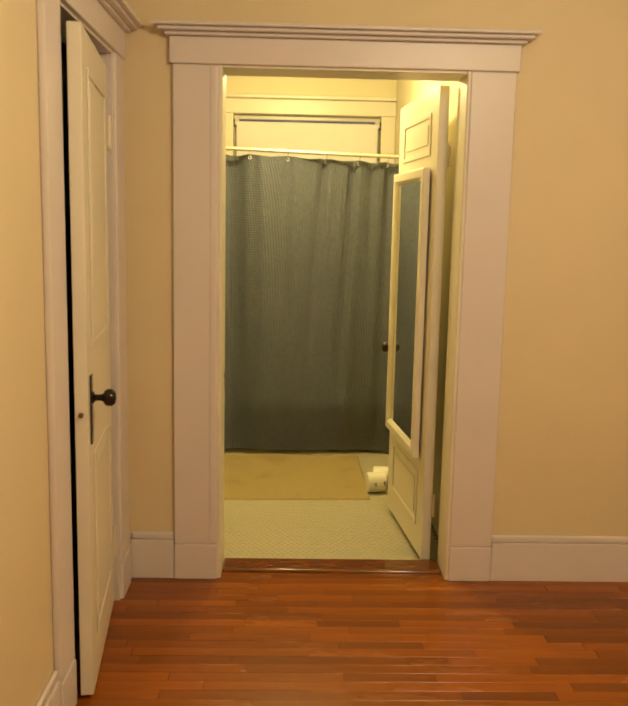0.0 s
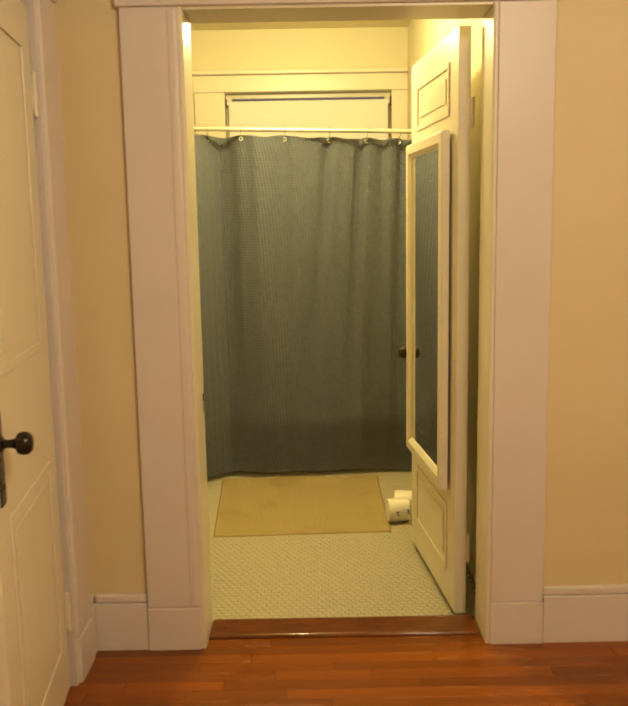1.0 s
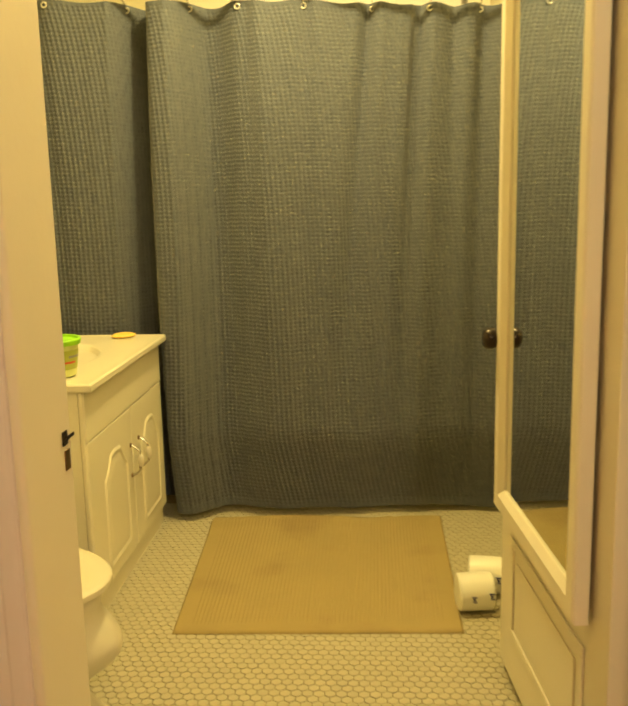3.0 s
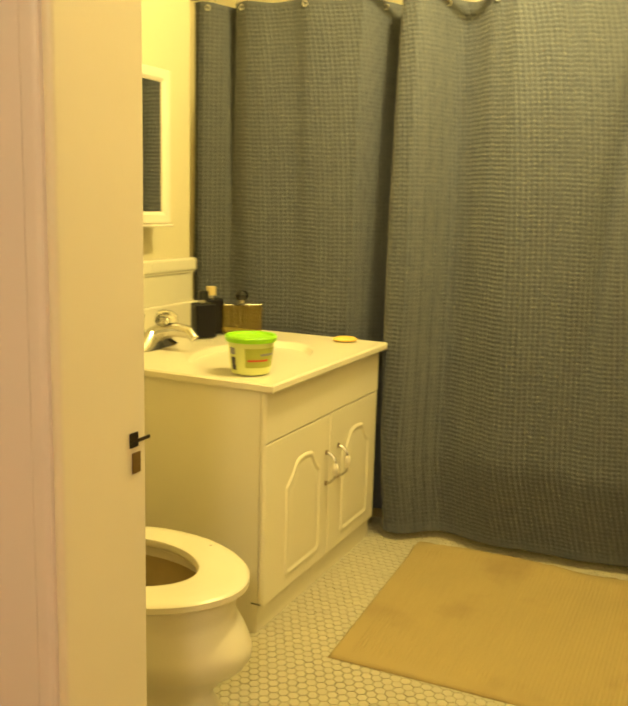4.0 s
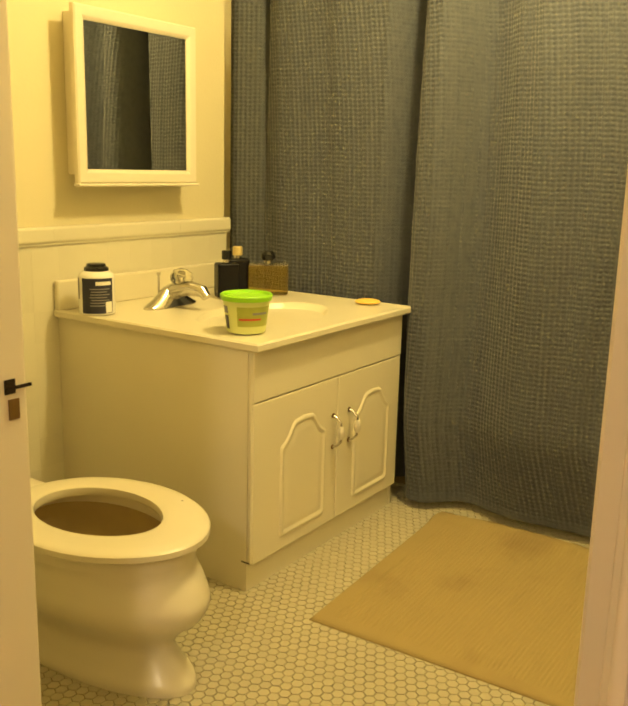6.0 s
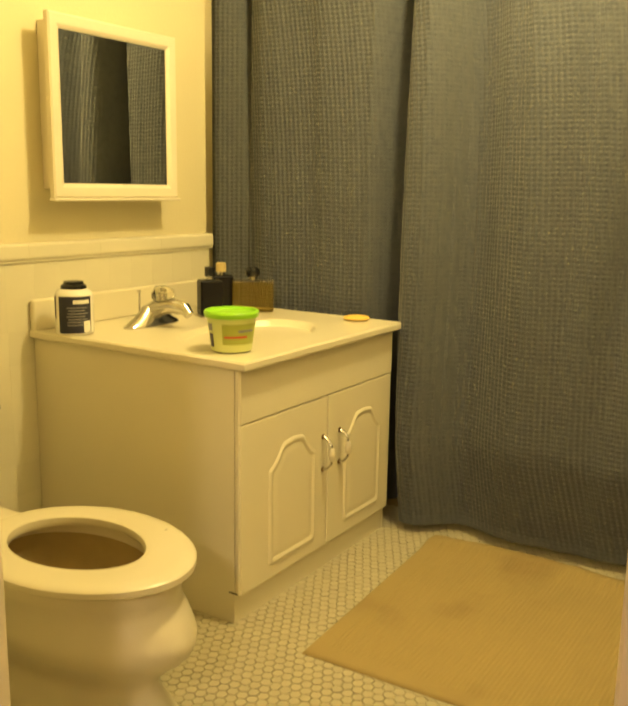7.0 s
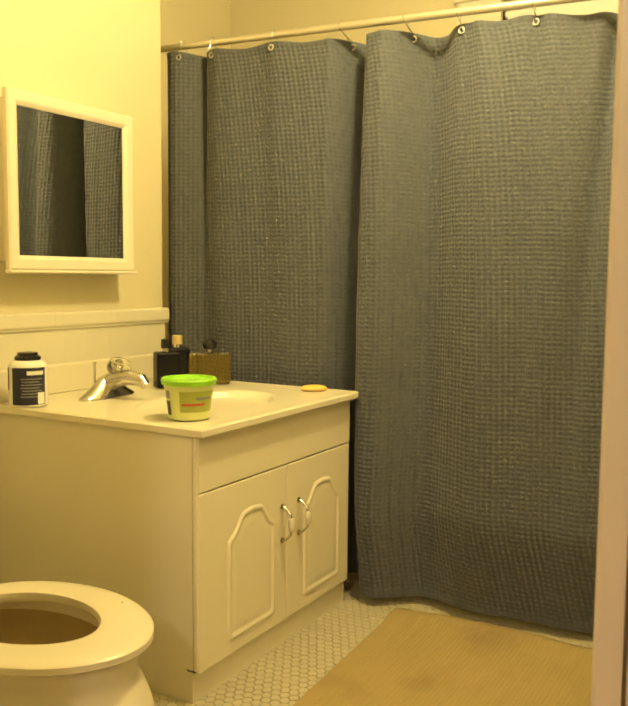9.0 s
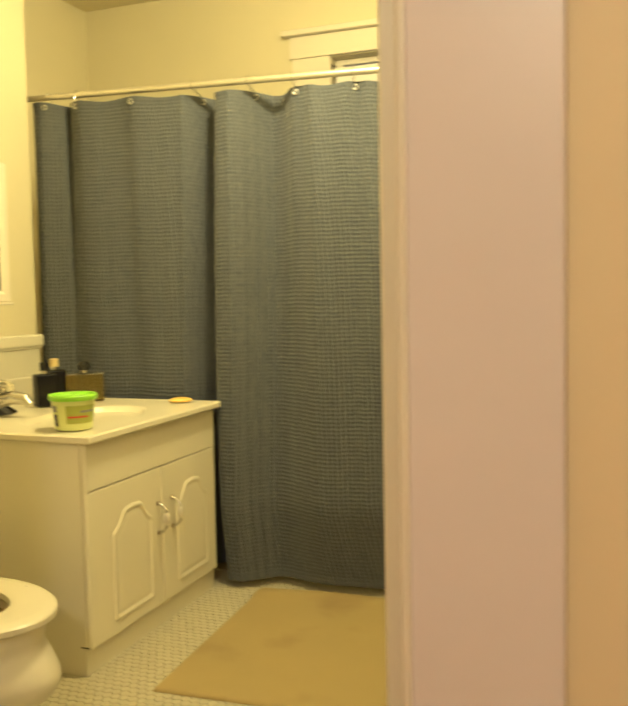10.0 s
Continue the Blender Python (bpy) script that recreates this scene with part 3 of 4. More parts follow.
def fold(x, z):
    """How far the cloth stands towards the room, over its hanging line."""
    t = (CUR_Z1 - z) / (CUR_Z1 - CUR_Z0)            # 0 at the top, 1 at the hem
    edge = -0.345 - 0.02 * np.sin(3.1 * t) + 0.03 * t
    right = 1 / (1 + np.exp(np.clip(-(x - edge) / 0.005, -60, 60)))

    def step(c, rise, w, tail):
        """A fold that rises sharply at c and falls away slowly to the right of it."""
        return rise / (1 + np.exp(np.clip(-(x - c) / w, -60, 60))) * np.exp(-np.clip(x - c, 0, 9) / tail)

    d = 0.008 * np.sin(5.3 * x + 0.6 + 0.5 * t) + 0.004 * np.sin(21 * x + 1.3 - 0.8 * t)
    for f, ph, lean, amp in WRINKLES:
        d = d + amp * np.sin(f * x + ph + lean * t + 1.3 * np.sin(2.2 * t + ph)) * (0.45 + 0.55 * np.sin(1.7 * x + 3.1 * t + 2 * ph) ** 2)
    left = 0.035 * bell(x, -1.16, 0.06) - 0.060 * (1 - t) ** 2.5 * bell(x, -1.055 + 0.02 * t, 0.014 + 0.02 * t)
    left = left + step(-0.985 + 0.02 * t, 0.034 * (1 - 0.6 * t), 0.018, 0.22) + step(-0.72 + 0.06 * t, 0.040 * (1 - 0.3 * t), 0.030, 0.15)
    turn = np.clip((x + 0.490 + 0.03 * t) / 0.125, 0, 1)
    left = left - 0.175 * (0.5 * turn + 0.5 * turn * turn * (3 - 2 * turn)) * (1 - 0.2 * t)
    a = np.clip((x + 0.262 - 0.03 * t) / 0.125, 0, 1)
    b = np.clip((x + 0.130 - 0.04 * t) / 0.22, 0, 1)
    rgt = 0.058 - 0.022 * bell(x, edge, 0.03) - 0.165 * (1 - 0.45 * t ** 3) * (0.6 * a + 0.4 * a * a * (3 - 2 * a)) + 0.125 * (1 - 0.45 * t ** 3) * b * b * (3 - 2 * b) * np.exp(-np.clip(x - 0.10, 0, 9) / 0.5)
    rgt = rgt + step(0.20 - 0.02 * t, 0.018, 0.03, 0.12) + step(0.33 - 0.05 * t, 0.018, 0.025, 0.10)
    for c, slant, deep in ((0.505, 0.16, 0.046), (0.700, 0.10, 0.050), (0.830, 0.04, 0.024), (0.940, 0.03, 0.040), (0.045, -0.06, 0.018), (0.270, 0.02, 0.020)):
        rgt = rgt - deep * (1 - 0.62 * t) * bell(x, c - slant * t, 0.026 + 0.045 * t) + 0.4 * deep * (1 - 0.5 * t) * bell(x, c + 0.055 - slant * t, 0.035 + 0.02 * t)
    rgt = rgt + step(0.06 + 0.05 * t, 0.020 * t, 0.02, 0.12) + step(0.60 - 0.06 * t, 0.020, 0.02, 0.10) + step(0.80 - 0.03 * t, 0.022, 0.02, 0.09)
    d = d + (1 - right) * left + right * (rgt - 0.012)
    # gathered pleats, close together and deep
    for c, lean, w, deep in ((-0.435, -0.05, 0.060, 0.004), (-0.185, 0.035, 0.055, 0.003), (0.700, -0.09, 0.060, 0.003), (0.90, -0.03, 0.05, 0.003), (-1.06, 0.03, 0.030, 0.005)):
        d = d + deep * bell(x, c + lean * t, w) ** 0.7 * (0.55 + 0.45 * np.cos(3.0 * t + 9 * c)) * np.sin(2 * np.pi * (x - lean * t + 0.004 * np.sin(5 * t + 7 * c)) / 0.031)
    # sag between the rings at the top
    for a, b in zip(GROMMETS, GROMMETS[1:]):
        d = d - 0.016 * bell(x, (a + b) / 2, 0.28 * (b - a)) * np.exp(-t * 9)
    # pushed out by the tub's rim, falling free below it
    d = d + right * 0.075 * np.clip(t, 0, 0.85) ** 1.5
    under = np.clip(0.385 + 0.015 * np.sin(9 * x) - z, 0, 1)
    back = np.clip((x + 0.36) / 0.7, 0, 1)
    d = d - right * (0.07 + 0.16 * back) * (under - 0.03 * (1 - np.exp(-under / 0.03)))
    d = d + 0.006 * np.sin(6 * x + 5 * t) * t
    return d


CELL, ROW = 0.0190, 0.0160                # the waffle's columns and rows
nx, nz = int((CUR_X1 - CUR_X0) / CELL * 5), int((CUR_Z1 - CUR_Z0) / ROW * 4)
gx = np.linspace(CUR_X0, CUR_X1, nx + 1)
gz = np.linspace(CUR_Z0, CUR_Z1, nz + 1)
X, Z = np.meshgrid(gx, gz)
D = fold(X, Z)
# cloth runs along the folds, so the weave is laid by arc length
arc = np.cumsum(np.hypot(np.diff(D, axis=1, prepend=D[:, :1]), (CUR_X1 - CUR_X0) / nx), axis=1)
column = np.floor(arc / CELL)
shift = 0.35 * np.sin(column * 12.9898) + 0.2 * np.sin(column * 4.1)
weave = np.abs(np.sin(np.pi * arc / CELL)) ** 0.7 * (0.35 + 0.65 * np.abs(np.sin(np.pi * Z / ROW + shift)) ** 0.8)
plain = np.clip((CUR_Z1 - Z) / 0.03, 0, 1) * np.clip((Z - CUR_Z0) / 0.04, 0, 1)
D = D - 0.0070 * weave * plain
sag = np.zeros_like(gx)
for a, b in zip(GROMMETS, GROMMETS[1:]):
    sag = sag - 0.012 * bell(gx, (a + b) / 2, 0.35 * (b - a))
Z2 = Z + sag[None, :] * np.exp(-(CUR_Z1 - Z) / 0.08) + (0.006 * np.sin(3.4 * X + 0.8) + 0.004 * np.sin(11 * X)) * np.exp(-(Z - CUR_Z0) / 0.10) - 0.004 * X * np.exp(-(Z - CUR_Z0) / 0.5) + TILT * X * ((Z - CUR_Z0) / (CUR_Z1 - CUR_Z0)) ** 2
verts = np.stack([X, CUR_Y - D, Z2], -1).reshape(-1, 3)
idx = np.arange((nx + 1) * (nz + 1)).reshape(nz + 1, nx + 1)
faces = np.stack([idx[:-1, :-1], idx[:-1, 1:], idx[1:, 1:], idx[1:, :-1]], -1).reshape(-1, 4)
me = bpy.data.meshes.new("cloth")
me.from_pydata(verts.tolist(), [], faces.tolist())
me.materials.append(M["cloth"])
me.polygons.foreach_set("use_smooth", [True] * len(me.polygons))
curtain = thing("shower_curtain", "slate grey waffle-weave shower curtain drawn across the tub", "shower curtain")
cl = new("cloth", me)
cl.parent = curtain
thick = cl.modifiers.new("thickness", "SOLIDIFY")
thick.thickness, thick.offset = 0.0015, 1
for x in GROMMETS:
    gzv = CUR_Z1 - 0.024
    ROD_Z = 2.056 + TILT * x
    yv = CUR_Y - float(fold(np.array(x), np.array(gzv))) - 0.001
    gzv += TILT * x
    bm = bmesh.new()
    ringp = [(x + 0.0095 * math.cos(a), yv - 0.0005, gzv + 0.0095 * math.sin(a)) for a in np.linspace(0, 2 * math.pi, 17)[:-1]]
    tube(bm, ringp, 0.0028, 8, closed=True)
    part("grommet", bm, M["grommet"], curtain, "pale metal grommet")
    hook = [(x - 0.003, yv - 0.006, gzv + 0.002), (x, yv - 0.012, gzv + 0.02), (x + 0.002, 5.42 - 0.021, ROD_Z - 0.012), (x + 0.003, 5.42 - 0.020, ROD_Z + 0.012), (x + 0.002, 5.42, ROD_Z + 0.021), (x, 5.42 + 0.02, ROD_Z + 0.006), (x, 5.42 + 0.018, ROD_Z - 0.02), (x, yv + 0.006, gzv + 0.006)]
    part("hook", tube(bmesh.new(), hook, 0.0011, 6), M["chrome"], curtain, "thin wire curtain hook")
rail = thing("curtain_rod", "brushed metal shower curtain rod across the alcove", "curtain rod")
part("bar", rod(bmesh.new(), (ALC_X0 + 0.002, 5.42, 2.056 + TILT * ALC_X0), (BATH_X1 - 0.002, 5.42, 2.056 + TILT * BATH_X1), 0.0135, n=24), M["steel_rod"], rail)
for x, s in ((ALC_X0 + 0.001, 1), (BATH_X1 - 0.001, -1)):
    part("flange", lathe(bmesh.new(), [(0.032, 0), (0.032, 0.006), (0.018, 0.02)], (x, 5.42, 2.056 + TILT * x), (s, 0, 0)), M["steel_rod"], rail)

# ---- vanity ----
VX, VY0, VY1 = -0.335, 4.462, 5.345
vanity = thing("vanity_cabinet", "off-white laminate vanity cabinet with two arched doors", "cabinet")
for y0, y1 in ((VY0, VY0 + 0.016), (VY1 - 0.016, VY1)):
    bm = bmesh.new()
    loft(bm, [[(x, y, z) for x, z in ((BATH_X0 + 0.013, 0.0), (-0.354, 0.0), (-0.354, 0.092), (VX - 0.0185, 0.092), (VX - 0.0185, 0.750), (BATH_X0 + 0.013, 0.750))] for y in (y0, y1)])
    part("side_panel", bm, M["vanity"], vanity)
part("bottom_shelf", block((BATH_X0 + 0.013, VY0 + 0.017, 0.093), (VX - 0.02, VY1 - 0.017, 0.108)), M["vanity"], vanity)
part("toe_kick", block((-0.370, VY0 + 0.017, 0.0), (-0.355, VY1 - 0.017, 0.0915), 0.001), M["vanity"], vanity)
for y0, y1 in ((VY0, VY0 + 0.022), (VY1 - 0.022, VY1)):
    part("stile", block((VX - 0.018, y0, 0.0925), (VX - 0.003, y1, 0.750), 0.004, 3), M["vanity"], vanity)
# thin near-black strip that paints the shade of the gap under the stile
part("gap_strip", block((-0.374, VY0 - 0.0006, 0.0925), (VX - 0.008, VY0 + 0.004, 0.0965)), M["dark_gap"], vanity, "near-black strip painted for the dark gap at the panel's foot")
part("face_rail", block((VX - 0.03, VY0 + 0.023, 0.560), (VX - 0.0185, VY1 - 0.023, 0.620)), M["vanity"], vanity)
part("false_front", block((VX - 0.018, VY0 + 0.004, 0.594), (VX + 0.001, VY1 - 0.004, 0.749), 0.003, 3), M["vanity"], vanity, "plain false drawer front")


def handle(parent, y):
    h = part("handle", tube(bmesh.new(), [(VX + 0.003, y, 0.462), (VX + 0.018, y, 0.456), (VX + 0.034, y, 0.440), (VX + 0.037, y, 0.408), (VX + 0.034, y, 0.376), (VX + 0.018, y, 0.360), (VX + 0.003, y, 0.354)], [0.0055, 0.004, 0.004, 0.004, 0.004, 0.004, 0.0055], 10), M["chrome"], parent, "curved metal bar pull with a white grip")
    part("grip", lathe(bmesh.new(), [(0.005, -0.022), (0.0105, -0.014), (0.0125, 0.0), (0.0105, 0.014), (0.005, 0.022)], (VX + 0.037, y, 0.408), n=16), M["china"], h)
    for z in (0.462, 0.354):
        part("screw", lathe(bmesh.new(), [(0.0085, 0), (0.0085, 0.003), (0.004, 0.006)], (VX + 0.001, y, z), (1, 0, 0), 14), M["brass"], h)


for y0, y1, hy in ((VY0 + 0.005, 4.917, 4.889), (4.921, VY1 - 0.005, 4.989)):
    d = part("cabinet_door", block((VX - 0.018, y0, 0.088), (VX, y1, 0.5905), 0.004, 3), M["vanity"], vanity, "thermofoil door with an arched raised panel")
    a0, a1, ym = y0 + 0.118, y1 - 0.080, None
    if y0 < 4.6:
        a0, a1 = 4.606, 4.842
    else:
        a0, a1 = 5.030, 5.262
    ym = (a0 + a1) / 2
    q = (a1 - a0)
    outline = [(a0, 0.150), (a0 + 0.004, 0.141), (a0 + 0.012, 0.137), (a1 - 0.012, 0.137), (a1 - 0.004, 0.141), (a1, 0.150), (a1, 0.416), (a1 - 0.005, 0.426), (a1 - q * 0.10, 0.436), (a1 - q * 0.18, 0.456), (a1 - q * 0.25, 0.480), (a1 - q * 0.31, 0.491), (ym, 0.4965),
               (a0 + q * 0.31, 0.491), (a0 + q * 0.25, 0.480), (a0 + q * 0.18, 0.456), (a0 + q * 0.10, 0.436), (a0 + 0.005, 0.426), (a0, 0.416)]
    ring_at = lambda f, h: [(VX + h, (y - ym) * (1 - f / q * 2) + ym, (z - 0.317) * (1 - f / 0.36 * 2) + 0.317) for y, z in outline]
    bm = loft(bmesh.new(), [ring_at(-0.009, -0.0008), ring_at(-0.006, 0.0016), ring_at(-0.002, 0.0048), ring_at(0.003, 0.0052), ring_at(0.007, 0.0040), ring_at(0.011, 0.0010), ring_at(0.016, 0.0004), ring_at(0.026, 0.0022), ring_at(0.040, 0.0036)], False, True)
    part("raised_panel", bm, M["vanity"], d)
    handle(d, hy)

# counter with a moulded basin and backsplash
CX0, CX1, CY0, CY1, CZ = BATH_X0 + 0.014, -0.304, 4.444, 5.358, 0.777
counter = thing("vanity_top", "cream cultured-marble vanity top with a moulded basin", "vanity top")
bm = bmesh.new()
bx, by, ba, bb = -0.625, 4.89, 0.185, 0.275
n = 48
def oval(cx, cy, a, b, z):
    return [(cx + a * math.cos(2 * math.pi * i / n), cy + b * math.sin(2 * math.pi * i / n), z) for i in range(n)]
def rect(x0, x1, y0, y1, z):
    out = []
    for i in range(n):
        a = 2 * math.pi * i / n
        c, s_ = math.cos(a), math.sin(a)
        tmax = min((x1 - bx) / c if c > 1e-9 else (x0 - bx) / c if c < -1e-9 else 1e9, (y1 - by) / s_ if s_ > 1e-9 else (y0 - by) / s_ if s_ < -1e-9 else 1e9)
        out.append((bx + c * tmax, by + s_ * tmax, z))
    # snap the nearest points to the corners
    for cx_, cy_ in ((x0, y0), (x0, y1), (x1, y0), (x1, y1)):
        k = min(range(n), key=lambda i: (out[i][0] - cx_) ** 2 + (out[i][1] - cy_) ** 2)
        out[k] = (cx_, cy_, z)
    return out
loft(bm, [rect(CX0, CX1 - 0.004, CY0 + 0.004, CY1 - 0.004, CZ - 0.026), rect(CX0, CX1, CY0, CY1, CZ - 0.021), rect(CX0, CX1, CY0, CY1, CZ - 0.005), rect(CX0, CX1 - 0.005, CY0 + 0.005, CY1 - 0.005, CZ),
          rect(CX0, CX1 - 0.018, CY0 + 0.018, CY1 - 0.018, CZ), rect(CX0, CX1 - 0.024, CY0 + 0.024, CY1 - 0.024, CZ - 0.003),
          oval(bx, by, ba + 0.02, bb + 0.02, CZ - 0.003), oval(bx, by, ba, bb, CZ - 0.008), oval(bx, by, ba * 0.93, bb * 0.93, CZ - 0.03), oval(bx, by, ba * 0.75, bb * 0.75, CZ - 0.085), oval(bx, by, ba * 0.4, bb * 0.4, CZ - 0.12), oval(bx, by, 0.02, 0.02, CZ - 0.128)], True, True)
part("basin_top", bm, M["counter"], counter)
part("backsplash", block((CX0, CY0 + 0.002, CZ - 0.004), (CX0 + 0.024, CY1 - 0.002, CZ + 0.098), 0.008, 3), M["counter"], counter)
part("drain", lathe(bmesh.new(), [(0.024, 0), (0.024, 0.003), (0.012, 0.004)], (bx, by, CZ - 0.1275)), M["chrome"], counter)

# faucet
fx, fy = -0.955, 4.775
faucet = thing("faucet", "chrome basin faucet with a clear acrylic knob", "faucet")
bm = bmesh.new()
base = []
for z, k in ((0, 1.0), (0.006, 1.0), (0.016, 0.86), (0.032, 0.62), (0.050, 0.42), (0.064, 0.30)):
    base.append([(fx + 0.042 * k ** 0.5 * math.cos(2 * math.pi * i / 24), fy + 0.125 * k * math.sin(2 * math.pi * i / 24), CZ - 0.003 + z) for i in range(24)])
loft(bm, base)
part("base", bm, M["chrome"], faucet)
part("spout", tube(bmesh.new(), [(fx - 0.012, fy, CZ + 0.015), (fx, fy, CZ + 0.040), (fx + 0.035, fy, CZ + 0.060), (fx + 0.095, fy, CZ + 0.070), (fx + 0.150, fy, CZ + 0.064), (fx + 0.168, fy, CZ + 0.045)], [0.036, 0.034, 0.030, 0.025, 0.021, 0.016], 18), M["chrome"], faucet)
part("knob", lathe(bmesh.new(), [(0.014, 0), (0.026, 0.008), (0.039, 0.022), (0.041, 0.038), (0.034, 0.056), (0.018, 0.064)], (fx + 0.034, fy + 0.012, CZ + 0.066), (0.25, 0, 1), 10), M["glass"], faucet, "clear faceted acrylic knob")
part("knob_stem", rod(bmesh.new(), (fx + 0.028, fy + 0.01, CZ + 0.05), (fx + 0.040, fy + 0.012, CZ + 0.105), 0.011), M["chrome"], faucet)
part("lift_rod", tube(bmesh.new(), [(fx - 0.022, fy - 0.036, CZ + 0.02), (fx - 0.022, fy - 0.036, CZ + 0.105), (fx - 0.022, fy - 0.036, CZ + 0.116)], [0.0035, 0.0035, 0.008], 8), M["chrome"], faucet)

# things on the counter
can = thing("shaving_canister", "squat white canister with a navy label and black cap", "canister", at=(-1.020, 4.498, CZ + 0.0005))
can.scale = (1.28, 1.28, 1.0)
part("can_body", lathe(bmesh.new(), [(0.043, 0), (0.046, 0.004), (0.046, 0.118), (0.042, 0.132), (0.032, 0.140)], (0, 0, 0)), M["white_can"], can)
def wrap(r, a0, a1, z0, z1, k=14):
    b = bmesh.new()
    lo = [b.verts.new((r * math.cos(radians(a0 + (a1 - a0) * i / k)), r * math.sin(radians(a0 + (a1 - a0) * i / k)), z0)) for i in range(k + 1)]
    hi = [b.verts.new((r * math.cos(radians(a0 + (a1 - a0) * i / k)), r * math.sin(radians(a0 + (a1 - a0) * i / k)), z1)) for i in range(k + 1)]
    for i in range(k):
        b.faces.new((lo[i], lo[i + 1], hi[i + 1], hi[i]))
    return b
lab = part("label", wrap(0.0464, -92, 14, 0.006, 0.120), M["navy_label"], can, "navy wrap label with small print")
part("label_side", wrap(0.0464, -135, -108, 0.05, 0.118), M["navy_label"], can)
for i in range(7):
    part("print_bar", wrap(0.0467, -64 + (i % 3) * 2, 0 - (i % 2) * 9, 0.030 + i * 0.009, 0.0335 + i * 0.009), M["label_grey"], lab)
part("title_bar", wrap(0.0467, -45, 6, 0.098, 0.110), M["white_can"], lab)
part("barcode", wrap(0.0467, -14, 10, 0.008, 0.044), M["white_can"], lab)
part("cap", lathe(bmesh.new(), [(0.031, 0.1405), (0.031, 0.150), (0.024, 0.156), (0.024, 0.163), (0.010, 0.165)], (0, 0, 0)), M["black_plastic"], can)

for (x, y, w, dp, hgt) in ((-0.935, 5.055, 0.084, 0.060, 0.130), (-0.965, 5.155, 0.084, 0.060, 0.137)):
    bottle = thing("perfume_bottle", "black glass perfume bottle with a gilt cap" if y > 5.1 else "black glass bottle with a dark cap", "bottle", at=(x, y, CZ + 0.0005))
    bottle.rotation_euler = (0, 0, radians(-32))
    part("flask", block((-dp / 2, -w / 2, 0), (dp / 2, w / 2, hgt), 0.009, 3), M["black_glass"], bottle)
    part("collar", lathe(bmesh.new(), [(0.014, 0), (0.014, 0.012)], (0, 0, hgt + 0.0003)), M["chrome"], bottle)
    part("cap", lathe(bmesh.new(), [(0.019, 0), (0.019, 0.030), (0.016, 0.033)], (0, 0, hgt + 0.0125)), M["gold"] if y > 5.1 else M["black_plastic"], bottle)
amber = thing("cologne_bottle", "square amber glass cologne bottle with a black ball cap", "bottle", at=(-0.87, 5.225, CZ + 0.0005))
amber.scale = (1.25, 1.25, 1.15)
amber.rotation_euler = (0, 0, radians(-50))
part("flask", block((-0.020, -0.062, 0), (0.020, 0.062, 0.098), 0.006, 3), M["amber"], amber, "amber liquid behind clear glass")
part("shoulder", block((-0.021, -0.064, 0.0982), (0.021, 0.064, 0.104), 0.002), M["glass"], amber)
part("neck", lathe(bmesh.new(), [(0.012, 0), (0.012, 0.010)], (0, 0, 0.1042)), M["chrome"], amber)
part("cap", lathe(bmesh.new(), [(0.016, 0), (0.022, 0.008), (0.022, 0.020), (0.014, 0.030)], (0, 0, 0.1145)), M["black_plastic"], amber)

cup = thing("plastic_tub", "small clear plastic tub with a lime green rim and label", "tub", at=(-0.452, 4.575, CZ + 0.0005))
cup.scale = (1.25, 1.25, 1.18)
part("tub_body", lathe(bmesh.new(), [(0.044, 0), (0.047, 0.003), (0.0565, 0.082), (0.0545, 0.082), (0.045, 0.006), (0.001, 0.006)], (0, 0, 0), n=36), M["tub_plastic"], cup)
part("rim", lathe(bmesh.new(), [(0.0572, 0.082), (0.0615, 0.083), (0.0635, 0.094), (0.0610, 0.098), (0.056, 0.0975), (0.054, 0.092), (0.001, 0.092)], (0, 0, 0), n=36), M["green_lid"], cup, "lime green snap lid")
def cone_wrap(a0, a1, z0, z1, off, k=14):
    b = bmesh.new()
    rr = lambda z: 0.047 + (0.0565 - 0.047) * (z - 0.003) / 0.079 + off
    lo = [b.verts.new((rr(z0) * math.cos(radians(a0 + (a1 - a0) * i / k)), rr(z0) * math.sin(radians(a0 + (a1 - a0) * i / k)), z0)) for i in range(k + 1)]
    hi = [b.verts.new((rr(z1) * math.cos(radians(a0 + (a1 - a0) * i / k)), rr(z1) * math.sin(radians(a0 + (a1 - a0) * i / k)), z1)) for i in range(k + 1)]
    for i in range(k):
        b.faces.new((lo[i], lo[i + 1], hi[i + 1], hi[i]))
    return b
lab = part("label", cone_wrap(-75, 22, 0.020, 0.070, 0.0006), M["label_green"], cup, "green printed label")
part("label_stripe", cone_wrap(-70, -10, 0.036, 0.041, 0.0011), M["label_red"], lab)
part("print_bar", cone_wrap(-35, 10, 0.050, 0.056, 0.0011), M["label_grey"], lab)
part("barcode", cone_wrap(-122, -104, 0.012, 0.046, 0.0008), M["navy_label"], cup)
part("print_bar", cone_wrap(-124, -104, 0.052, 0.070, 0.0008), M["label_grey"], cup)

